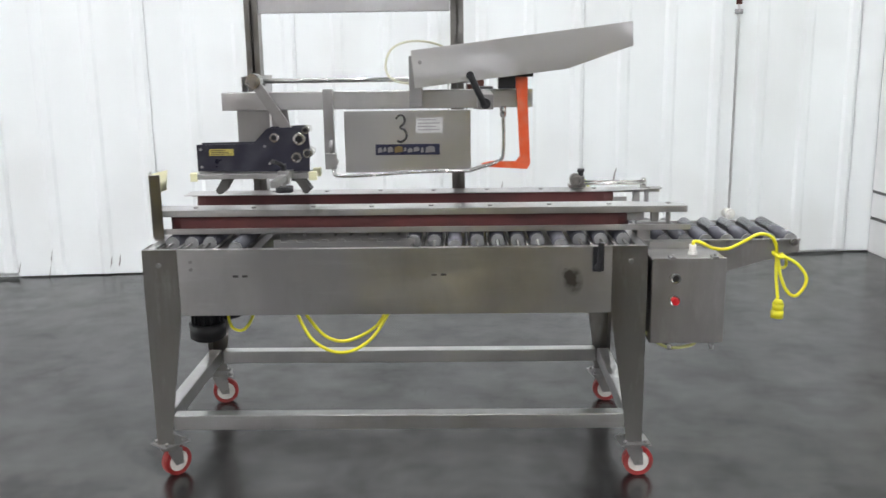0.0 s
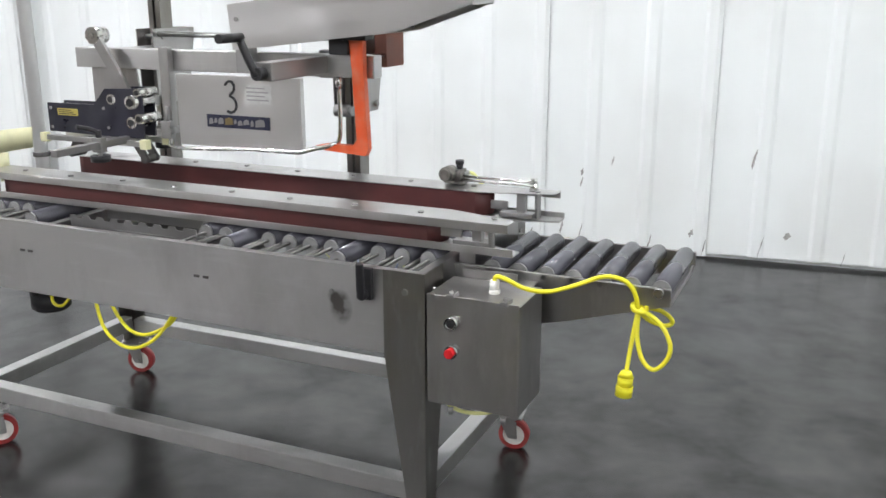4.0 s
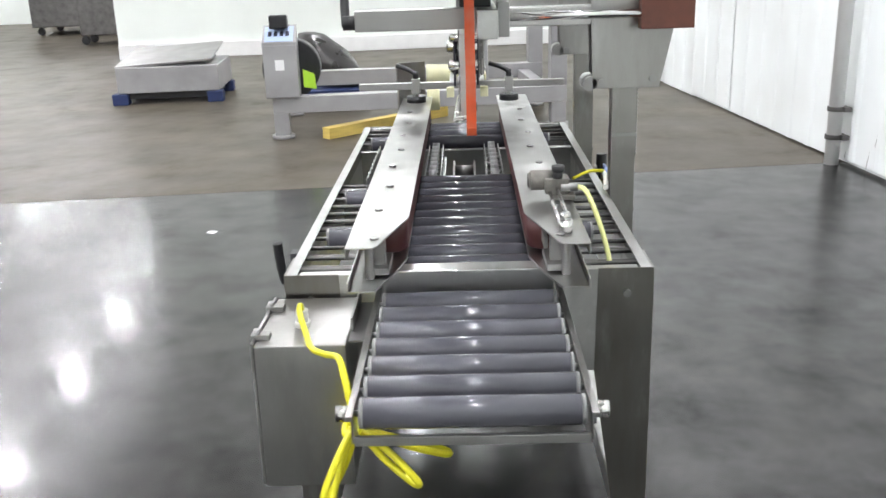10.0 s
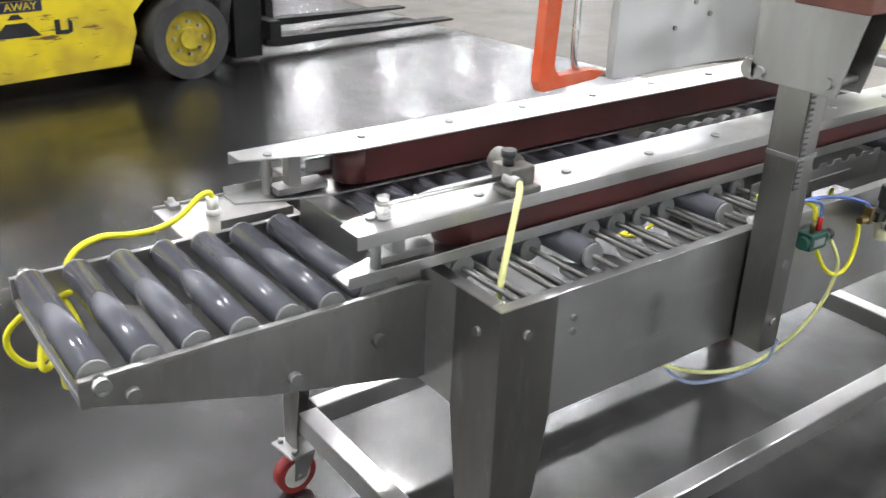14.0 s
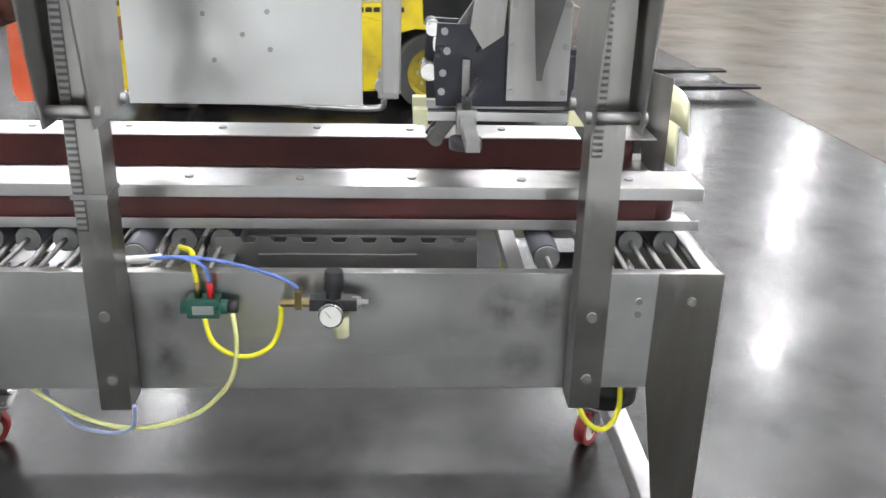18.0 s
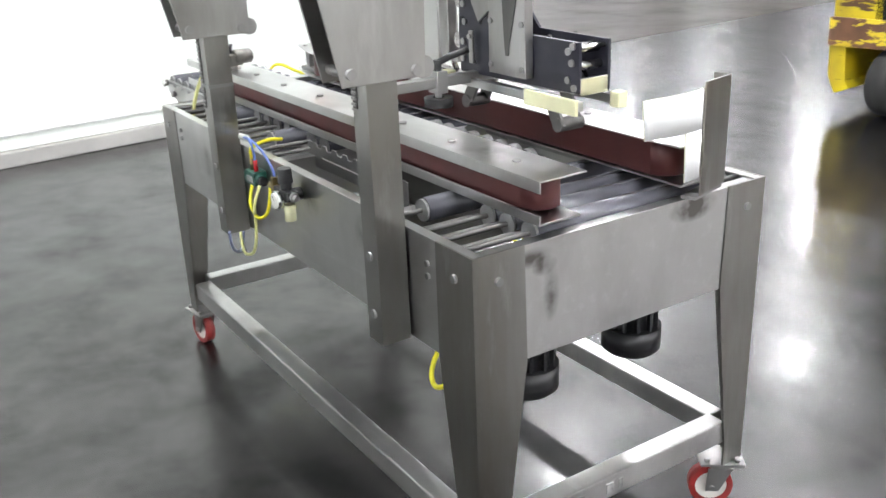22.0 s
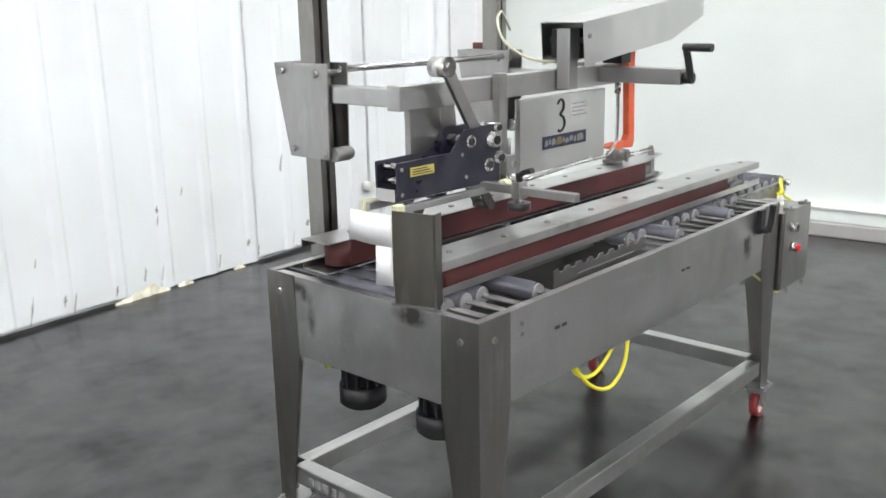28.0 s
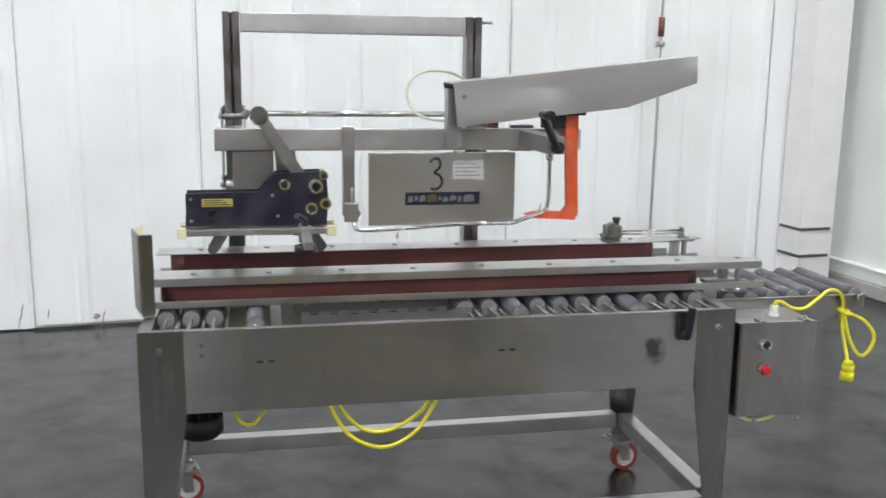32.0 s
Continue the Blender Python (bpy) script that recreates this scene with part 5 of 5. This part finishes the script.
# loop of hose at the cover
bm = B()
tube(bm, [(1.023, 0.7, 1.355), (0.939, 0.66, 1.402), (0.845, 0.6, 1.412), (0.78, 0.56, 1.385), (0.76, 0.52, 1.33), (0.78, 0.46, 1.285), (0.835, 0.42, 1.268), (0.939, 0.4, 1.266), (1.056, 0.4, 1.28)], 0.0042)
part("cover_hose", bm, PALE_HOSE, seal, "pale translucent hose looped behind the cover")

# ---- what hangs on and stands by the walls ----
def at_hall(name, x, y, label, category, group=""):
    ob = thing(name, (0, 0, 0), label, category, group)
    ob.matrix_basis = HALL @ Matrix.Translation((x, y, 0))
    return ob


def hpart(name, bm, material, parent, label="", bevel=0.0):
    """A part in the coordinates of its thing, which stands square to the hall."""
    ob = part(name, bm, material, None, label, bevel)
    ob.parent = parent
    return ob


pipe = at_hall("wall_pipe", -2.60, -0.08, "white vertical pipe with clamps on the ribbed wall", "pipe")
bm = B()
cyl(bm, (0, 0, 0.0), (0, 0, 7.5), 0.045, 16)
hpart("pipe", bm, WHITE_PAINT, pipe)
for z in (0.165, 0.345, 1.9):
    bm = B()
    ring(bm, (0, 0, z), (0, 0, z + 0.03), 0.055, 0.045, 16)
    box(bm, -0.075, 0.075, 0.02, 0.068, z, z + 0.03)
    hpart("clamp", bm, DARK, pipe, "dark pipe clamp", 0.002)
con = at_hall("conduit", 2.83, -0.04, "thin white conduit ending in a round box", "conduit")
bm = B()
cyl(bm, (0, 0, 0.325), (0, 0, 7.5), 0.009, 12)
hpart("conduit_pipe", bm, WHITE_PAINT, con)
bm = B()
cyl(bm, (0, 0.035, 0.30), (0, -0.03, 0.30), 0.035, 16)
cyl(bm, (0, -0.03, 0.30), (0, -0.04, 0.30), 0.02, 12)
hpart("outlet", bm, WHITEPL, con, "white round outlet box", 0.003)
bm = B()
cyl(bm, (0, 0, 1.66), (0, 0, 1.78), 0.019, 12)
hpart("sleeve", bm, BROWN, con, "reddish sleeve")
bm = B()
ring(bm, (0, 0, 1.60), (0, 0, 1.63), 0.026, 0.014, 12)
hpart("ring", bm, GREY_PAINT, con)

colm = at_hall("corner_column", 3.97, -0.13, "white boxed column with dark straps in the hall corner", "column")
bm = B()
box(bm, -0.13, 0.13, -0.11, 0.12, 0, 7.6)
hpart("casing", bm, WHITE_PAINT, colm, "", 0.006)
for z in (0.232, 0.413):
    bm = B()
    box(bm, -0.138, 0.10, -0.118, -0.1105, z, z + 0.018)
    box(bm, -0.138, -0.1305, -0.1105, 0.10, z, z + 0.018)
    hpart("strap", bm, DARK, colm, "dark metal strap")

SCUFF = mat("dark_scuff", (0.36, 0.35, 0.34), 0.7, 0, 0.4, 30)
FOAM = mat("yellowed_foam", (0.74, 0.71, 0.56), 0.9, 0, 0.2, 20, 0.5, 60)
rnd = random.Random(4)
for x, z, w, h in ((-0.32, 0.12, 0.008, 0.16), (1.13, 0.43, 0.015, 0.05), (1.13, 0.37, 0.008, 0.06), (1.30, 0.50, 0.008, 0.06), (0.42, 0.30, 0.006, 0.05), (1.75, 0.12, 0.02, 0.05), (2.25, 0.14, 0.03, 0.04),
                   (-1.25, 0.06, 0.008, 0.10), (-1.62, 0.12, 0.006, 0.09), (2.05, 0.55, 0.012, 0.10), (0.55, 0.08, 0.012, 0.06), (-0.85, 0.07, 0.008, 0.06), (1.02, 0.10, 0.014, 0.07), (-2.2, 0.2, 0.007, 0.08), (0.05, 0.05, 0.02, 0.05), (-0.6, 0.04, 0.03, 0.04)) + tuple((-2.6 + 0.31 * k + 0.2 * rnd.random(), 0.03 + 0.06 * rnd.random(), 0.004 + 0.006 * rnd.random(), 0.06 + 0.12 * rnd.random()) for k in range(18)):
    bm = B()
    c = [bm.verts.new((x + 0.6 * w * (math.cos(a) * (0.3 + 1.0 * rnd.random())) + 0.1 * h * math.sin(a), -0.0165, 0.02 + z + h * 0.5 * math.sin(a) * (0.6 + 0.6 * rnd.random()))) for a in [k * math.pi / 9 for k in range(18)]]
    bm.faces.new(c)
    part("scuff", in_hall(bm), SCUFF, north, "dark scuff mark on the wall")
for x, w in ((0.82, 0.34), (1.22, 0.10), (1.62, 0.08)):
    bm = B()
    n = 12
    lo = [bm.verts.new((x + w * k / n, -0.02 - 0.015 * rnd.random(), 0.0)) for k in range(n + 1)]
    hi = [bm.verts.new((x + w * k / n, -0.017, 0.012 + (0.012 + 0.04 * rnd.random()) * math.sin(math.pi * (k / n) ** 1.6) * min(1, w * 4))) for k in range(n + 1)]
    for k in range(n):
        bm.faces.new((lo[k], lo[k + 1], hi[k + 1], hi[k]))
    part("torn_foam", in_hall(bm), FOAM, north, "yellowed foam torn out at the wall base")

wb = at_hall("white_carton", 4.92, -6.57, "low white carton with a lid on the floor", "box")
bm = B()
box(bm, -0.19, 0.19, -0.16, 0.16, 0.0, 0.135)
hpart("carton", bm, WHITE_PAINT, wb, "", 0.004)
bm = B()
box(bm, -0.2, 0.2, -0.17, 0.17, 0.137, 0.19)
hpart("lid", bm, WHITE_PAINT, wb, "", 0.006)

# bright scrap of paper and timber
bm = B()
prism(bm, [(-1.40, -1.02), (-1.36, -1.03), (-1.345, -0.99), (-1.385, -0.975)], "z", -0.027, -0.025)
tagged(part("paper_scrap", bm, PAPER), "small white paper scrap on the floor", "paper")
tb = thing("timber", (-4.38, -0.28, -0.028), "pale yellow square timber lying on the floor", "timber")
bm = B()
m = pose(-4.38, -0.28, -0.028, 0, 0, math.degrees(math.atan2(0.9, -0.92)))
box(bm, -0.66, 0.66, -0.045, 0.045, 0.0, 0.09, m)
part("beam", bm, WOOD, tb, "", 0.004)

# ---- steel stand with its control post ----
sf = at_hall("steel_stand", -4.88, -2.66, "grey painted steel machine stand of heavy square tubes", "machine stand")
W = 0.065
for y0, y1, x, z in ((-1.15, 1.2, 0.5, 0.27), (-1.15, 1.2, -0.6, 0.33)):
    bm = B()
    box(bm, x - W, x + W, y0, y1, z - W, z + W)
    hpart("base_beam", bm, GREY_PAINT, sf, "", 0.006)
for y in (1.02, 0.55):
    bm = B()
    box(bm, -0.535, 0.435, y - 0.05, y + 0.05, 0.24, 0.34)
    hpart("cross_beam", bm, GREY_PAINT, sf, "", 0.006)
for x in (0.5, -0.6):
    for y in (1.135, 0.50):
        bm = B()
        box(bm, x - W, x + W, y - W, y + W, (0.336 if x > 0 else 0.396), 2.3)
        hpart("upright", bm, GREY_PAINT, sf, "", 0.006)
    for z in (0.95, 1.45, 2.1):
        bm = B()
        box(bm, x - 0.05, x + 0.05, 0.566, 1.069, z - 0.05, z + 0.05)
        hpart("cross_beam", bm, GREY_PAINT, sf, "", 0.005)
for x, y in ((0.5, -1.09), (0.5, 1.135), (-0.6, -1.09), (-0.6, 1.135)):
    bm = B()
    box(bm, x - 0.06, x + 0.06, y - 0.06, y + 0.06, 0.03, 0.204 if x > 0 else 0.264)
    cyl(bm, (x, y, 0.0), (x, y, 0.03), 0.09, 16)
    hpart("foot", bm, GREY_PAINT, sf, "levelling foot", 0.003)
bm = B()
box(bm, 0.40, 0.62, -1.19, -0.93, 0.336, 0.74)
prism(bm, [(0.40, 0.74), (0.62, 0.74), (0.62, 0.76), (0.40, 0.88)], "y", -1.19, -0.93)
cp = hpart("control_post", bm, GREY_PAINT, sf, "pale grey control post with a sloped display", 0.006)
bm = B()
prism(bm, [(0.43, 0.8655), (0.61, 0.768), (0.612, 0.771), (0.432, 0.8685)], "y", -1.17, -0.95)
hpart("display", bm, SCREEN, cp, "pale display with dark blue marks")
for k in range(4):
    bm = B()
    y = -1.145 + k * 0.045
    prism(bm, [(0.49, 0.8355), (0.55, 0.803), (0.5515, 0.8045), (0.4915, 0.837)], "y", y, y + 0.028)
    hpart("mark", bm, BLUEPLATE, cp, "dark blue mark on the display")
bm = B()
box(bm, 0.621, 0.623, -1.10, -1.03, 0.55, 0.63)
hpart("sticker", bm, PAPER, cp, "white warning sticker")
bm = B()
box(bm, 0.44, 0.54, -1.13, -0.99, 0.86, 0.96)
hpart("top_box", bm, BLACK, cp, "black box on the post", 0.01)
bm = B()
prism(bm, [(-0.90, 0.40), (-0.80, 0.38), (-0.81, 0.50), (-0.90, 0.54)], "x", 0.50, 0.505)
hpart("tag", bm, HIVIS, cp, "lime and white paper tag")

bm = B()
cyl(bm, (0.14, -1.00, 0.53), (0.38, -1.00, 0.53), 0.23, 28)
cyl(bm, (0.12, -1.00, 0.53), (0.14, -1.00, 0.53), 0.10, 20)
hpart("drum", bm, BLACK_M, sf, "black drum behind the control post", 0.012)

FILM = mat("dark_wrapping_film", (0.022, 0.020, 0.019), 0.3, 0, 0.3, 6, 0.4, 20)
roll = at_hall("wrapped_roll", -6.35, -3.42, "dark lumpy bundle wrapped in black film", "bundle")
bm = B()
bmesh.ops.create_icosphere(bm, subdivisions=3, radius=1)
for v in bm.verts:
    n = 1 + 0.16 * noise.noise(v.co * 2.3) + 0.07 * noise.noise(v.co * 7)
    v.co = Vector((v.co.x * 0.28 * n, v.co.y * 0.34 * n, max(-0.2, v.co.z * 0.25 * n - 0.22 * v.co.y) + 0.342))
for f in bm.faces:
    f.smooth = True
hpart("load", bm, FILM, roll, "dark grey film over a lumpy load")
bm = B()
box(bm, -0.36, 0.36, -0.38, 0.38, 0.0, 0.14)
hpart("pallet", bm, BLUE_CASTER, roll, "dark blue pallet", 0.005)

# low platform on blue casters
sc = at_hall("platform_scale", -7.0, -5.08, "low grey steel platform with a tilted lid on blue blocks", "platform")
bm = B()
box(bm, -0.45, 0.45, -0.52, 0.50, 0.115, 0.375)
hpart("base", bm, GREY_PAINT, sc, "grey steel side walls", 0.01)
bm = B()
box(bm, -0.40, 0.40, -0.46, 0.44, 0.05, 0.112)
hpart("underframe", bm, BLACK, sc, "black block painted as the shadow underneath", 0.004)
bm = B()
box(bm, -0.50, 0.42, -0.53, 0.44, 0.0, 0.02, Matrix.Translation((0, 0, 0.435)) @ Matrix.Rotation(radians(3), 4, "X") @ Matrix.Rotation(radians(6), 4, "Y"))
hpart("lid", bm, STEEL_DULL, sc, "tilted steel lid", 0.004)
bm = B()
box(bm, -0.38, 0.34, -0.42, 0.36, 0.377, 0.40)
hpart("load_frame", bm, DARK, sc)
for x in (-0.36, 0.40):
    for y in (-0.50, 0.45):
        bm = B()
        box(bm, x - 0.07, x + 0.07, y - 0.08, y + 0.08, 0.0, 0.112)
        hpart("corner_block", bm, BLUE_CASTER, sc, "blue plastic corner block", 0.012)

# ---- forklift, side on, forks towards the sealed floor ----
fk = at_hall("forklift", 0.560, -7.31, "scuffed yellow forklift truck with black mast and lowered forks", "forklift")
# local x along the truck, forks towards -x; y = +0.55 is the side seen
bm = B()
prism(bm, [(-0.55, 0.40), (-0.62, 0.475), (-0.75, 0.507), (-0.93, 0.492), (-0.93, 0.518), (-0.80, 0.535), (-0.79, 0.715), (-0.60, 0.665), (-0.33, 0.65), (-0.33, 0.92), (1.00, 0.92), (1.00, 0.46), (0.54, 0.42), (0.42, 0.10), (-0.50, 0.12), (-0.56, 0.30)], "y", -0.52, 0.52)
body = hpart("body", bm, FORK_Y, fk, "yellow painted body with scratches", 0.015)
bm = B()
prism(bm, [(0.80, 0.46), (1.03, 0.44), (1.10, 0.55), (1.12, 1.10), (0.84, 1.10)], "y", -0.53, 0.53)
hpart("counterweight", bm, FORK_Y, fk, "rounded yellow counterweight", 0.05)
bm = B()
prism(bm, [(0.97, 0.435), (1.02, 0.40), (1.00, 0.20), (0.97, 0.16), (1.06, 0.12), (1.11, 0.22), (1.12, 0.435)], "y", -0.52, 0.515)
hpart("skirt", bm, FORK_Y, fk, "rusty yellow skirt behind the steered wheel", 0.02)
bm = B()
box(bm, -0.60, 0.95, -0.48, 0.30, 0.085, 0.118)
hpart("belly_plate", bm, FORK_K, fk, "black plate added for the shadow under the truck", 0.004)
bm = B()
box(bm, 0.50, 1.12, 0.525, 0.545, 0.41, 0.58)
hpart("bumper_plate", bm, RUST, fk, "rusty scraped plate", 0.006)
bm = B()
box(bm, -0.31, 0.86, 0.50, 0.530, 0.53, 1.05)
sdp = hpart("side_cover", bm, FORK_K, fk, "black side cover with a warning label", 0.01)
bm = B()
box(bm, 0.07, 0.38, 0.530, 0.533, 0.648, 0.81)
lab = hpart("warning_label", bm, LABEL_Y, sdp, "yellow and red warning label")
for k in range(4):
    bm = B()
    box(bm, 0.10 + 0.03 * (k % 2), 0.35 - 0.04 * (k % 3), 0.533, 0.5345, 0.668 + k * 0.034, 0.682 + k * 0.034)
    hpart("text_bar", bm, REDBTN, lab)
for x in (0.62, -0.305):
    bm = B()
    box(bm, x, x + 0.09, 0.530, 0.532, 0.72, 0.82)
    hpart("white_label", bm, PAPER, sdp)
bm = B()
box(bm, -0.30, 0.80, -0.48, 0.48, 0.925, 1.12)
hpart("engine_cover", bm, FORK_K, fk, "black engine cover", 0.03)
bm = B()
box(bm, -0.72, -0.34, -0.42, 0.40, 0.60, 0.86)
hpart("seat_base", bm, GREY_PAINT, fk, "worn grey step and seat base", 0.03)
bm = B()
box(bm, -0.05, 0.68, 0.521, 0.5235, 0.470, 0.527)
dec = hpart("decal", bm, BLUEPLATE, fk, "dark blue warning strip")
TXT = Matrix.Translation((0.25, 0.5245, 0.498)) @ Matrix.Rotation(math.pi, 4, "Z") @ Matrix.Rotation(math.pi / 2, 4, "X")
words("decal_text", "STAND 2 FEET AWAY", 0.057, TXT, FORK_Y, dec, "pale lettering")
# black shapes of a worn emblem
for pts in (((0.52, 0.34), (0.545, 0.34), (0.545, 0.43), (0.52, 0.43)), ((0.45, 0.34), (0.475, 0.34), (0.475, 0.43), (0.45, 0.43)), ((0.475, 0.375), (0.52, 0.375), (0.52, 0.40), (0.475, 0.40)),
            ((0.16, 0.355), (0.37, 0.355), (0.31, 0.43), (0.22, 0.43)), ((0.23, 0.45), (0.30, 0.45), (0.28, 0.475), (0.25, 0.475)), ((0.04, 0.35), (0.10, 0.35), (0.10, 0.43), (0.075, 0.43), (0.075, 0.372), (0.04, 0.372)), ((0.02, 0.36), (0.039, 0.35), (0.039, 0.43), (0.02, 0.415))):
    bm = B()
    prism(bm, [((x - 0.02) * 1.2 - 0.20, z - 0.015) for x, z in pts], "y", 0.521, 0.5235)
    hpart("emblem_shape", bm, INK, fk, "black piece of a worn emblem")
bm = B()
for k in range(6):
    box(bm, -0.68 + k * 0.050, -0.64 + k * 0.050, 0.521, 0.523, 0.608, 0.638)
hpart("maker_bars", bm, INK, fk, "dark bars of worn lettering")


def wheel(x0, y0, r, w, hubr, steer):
    x, y = 0, 0
    turn = Matrix.Translation((x0, y0, 0)) @ Matrix.Rotation(radians(steer), 4, "Z")

    def turned(bm):
        bm.transform(turn)
        return bm

    bm = B()
    ring(bm, (x, y - w / 2, r), (x, y + w / 2, r), r, hubr, 32)
    t = hpart("wheel", turned(bm), RUBBER, fk, "black solid tyre on a yellow rim", 0.012)
    bm = B()
    cyl(bm, (x, y - w * 0.4, r), (x, y + w * 0.28, r), hubr, 28)
    ring(bm, (x, y + w * 0.28, r), (x, y + w * 0.42, r), hubr, hubr * 0.88, 28)
    cyl(bm, (x, y + w * 0.28, r), (x, y + w * 0.45, r), hubr * 0.38, 16)
    hpart("rim", turned(bm), RIM_Y, t, "dirty yellow rim")
    for k in range(8):
        a = k * math.pi / 4
        bm = B()
        c = Vector((x + math.cos(a) * hubr * 0.58, y + w * 0.28, r + math.sin(a) * hubr * 0.58))
        cyl(bm, c, c + Vector((0, 0.02, 0)), 0.011, 6)
        hpart("nut", turned(bm), STEEL_DULL, t)


wheel(-0.86, 0.50, 0.240, 0.20, 0.165, 0)
wheel(-0.86, -0.50, 0.240, 0.20, 0.165, 0)
wheel(0.713, 0.40, 0.205, 0.17, 0.11, 76)
wheel(0.713, -0.40, 0.205, 0.17, 0.11, 76)
bm = B()
box(bm, -1.24, 0.92, -0.36, 0.10, 0.16, 0.44)
hpart("chassis", bm, FORK_K, fk, "black chassis", 0.01)
for y in (0.34, -0.34):
    bm = B()
    box(bm, -1.450, -1.250, y - 0.07, y + 0.07, 0.03, 2.15)
    hpart("mast_channel", bm, FORK_K, fk, "black mast channel", 0.006)
for z in (0.45, 1.2, 2.1):
    bm = B()
    box(bm, -1.420, -1.280, -0.27, 0.27, z - 0.05, z + 0.05)
    hpart("mast_tie", bm, FORK_K, fk, "", 0.006)
for z in (0.20, 0.55):
    bm = B()
    box(bm, -1.540, -1.455, -0.50, 0.50, z - 0.06, z + 0.06)
    hpart("carriage_bar", bm, FORK_K, fk, "black fork carriage", 0.006)
for y in (0.25, -0.33):
    bm = B()
    prism(bm, [(-1.545, 0.66), (-1.590, 0.66), (-1.605, 0.11), (-3.210, 0.075), (-3.210, 0.062), (-1.620, 0.045), (-1.545, 0.06)], "y", y - 0.055, y + 0.055)
    hpart("fork", bm, FORK_K, fk, "worn black fork", 0.003)
for x, y in ((-0.70, 0.46), (-0.70, -0.46), (0.85, 0.46), (0.85, -0.46)):
    bm = B()
    box(bm, x - 0.03, x + 0.03, y - 0.03, y + 0.03, (0.66 if x < 0 else 0.90), 2.05)
    hpart("guard_post", bm, FORK_K, fk, "", 0.006)
bm = B()
box(bm, -0.78, 0.92, -0.52, 0.52, 2.055, 2.11)
hpart("overhead_guard", bm, FORK_K, fk, "", 0.01)

bm = B()
box(bm, -1.245, -0.70, -0.40, 0.385, 0.14, 1.10)
hpart("cowl", bm, FORK_K, fk, "black block added to fill the dark space between body and mast", 0.02)
for y in (0.44, -0.44):
    bm = B()
    cyl(bm, (-1.17, y, 0.42), (-1.30, y, 1.30), 0.035, 14)
    cyl(bm, (-1.12, y, 0.20), (-1.175, y, 0.45), 0.05, 14)
    hpart("tilt_cylinder", bm, FORK_K, fk, "black tilt cylinder")
for z, x in ((0.62, -1.20), (0.78, -1.28), (0.70, -1.36)):
    bm = B()
    tube(bm, [(x + 0.05, 0.39, z - 0.06), (x, 0.43, z), (x - 0.07, 0.42, z + 0.02), (x - 0.10, 0.40, z - 0.08)], 0.014, 8)
    hpart("hydraulic_hose", bm, FORK_K, fk, "black hydraulic hose")

# ---- far side of the hall: pallets with loads ----
PALLETW = mat("pallet_wood", (0.36, 0.26, 0.15), 0.7, 0, 0.2, 5, 0.3, 60, (1, 1, 6), objvary=0.15)
CARTONM = mat("brown_carton", (0.34, 0.23, 0.13), 0.75, 0, 0.1, 4, objvary=0.2)
rnd = random.Random(11)


def pallet_load(x, y, h, mt, label):
    p = at_hall("pallet_load", x, y, label, "pallet", "far pallets")
    for k in range(5):
        bm = B()
        box(bm, -0.6 + k * 0.26, -0.44 + k * 0.26, -0.5, 0.5, 0.12, 0.145)
        hpart("deck_board", bm, PALLETW, p)
    for k in range(3):
        bm = B()
        box(bm, -0.6, 0.6, -0.5 + k * 0.45, -0.40 + k * 0.45, 0.0, 0.118)
        hpart("bearer", bm, PALLETW, p)
    n = max(1, int(h / 0.4))
    for k in range(n):
        for j in range(2):
            bm = B()
            box(bm, -0.58 + j * 0.59, -0.01 + j * 0.59, -0.48, 0.48, 0.147 + k * 0.4, 0.147 + k * 0.4 + 0.395)
            hpart("load", bm, mt, p, "", 0.01)


for i, (x, y, h) in enumerate(((-4.5, -17.0, 0.8), (-6.2, -17.2, 1.2), (-8.0, -16.8, 0.4), (-10.0, -17.3, 1.2), (-2.6, -17.4, 1.2), (-12.5, -16.5, 0.8), (14.0, -14.0, 1.2), (16.0, -14.5, 0.8), (18.5, -13.5, 1.2), (3.0, -18.0, 1.2), (5.5, -18.5, 0.8))):
    pallet_load(x, y, h, CARTONM if i % 2 else PALLETW, "wooden pallet with brown loads far across the hall")


def far_machine(x, y, w, d, h, label):
    p = at_hall("cabinet", x, y, label, "machine", "far machines")
    bm = B()
    box(bm, -w / 2, w / 2, -d / 2, d / 2, 0.16, h)
    hpart("housing", bm, DARK, p, "", 0.02)
    bm = B()
    box(bm, -w / 2 - 0.02, w / 2 + 0.02, -d / 2 - 0.02, d / 2 + 0.02, h + 0.002, h + 0.06)
    hpart("top", bm, BLACK, p, "", 0.01)
    for sx in (-1, 1):
        for sy in (-1, 1):
            bm = B()
            cyl(bm, (sx * w * 0.42 - 0.02, sy * d * 0.42, 0.075), (sx * w * 0.42 + 0.02, sy * d * 0.42, 0.075), 0.075, 14)
            box(bm, sx * w * 0.42 - 0.03, sx * w * 0.42 + 0.03, sy * d * 0.42 - 0.03, sy * d * 0.42 + 0.03, 0.12, 0.16)
            hpart("caster", bm, BLACK, p)


far_machine(-14.6, -11.5, 1.6, 1.2, 1.1, "dark machine cabinet far across the hall")
far_machine(-17.5, -9.0, 1.4, 1.8, 1.4, "dark machine cabinet far across the hall")
far_machine(-14.4, -7.7, 0.6, 0.9, 0.8, "dark machine cabinet far across the hall")
far_machine(10.5, -17.5, 2.2, 1.4, 1.3, "dark machine cabinet far across the hall")
far_machine(7.0, -19.0, 1.8, 1.4, 1.5, "dark machine cabinet far across the hall")
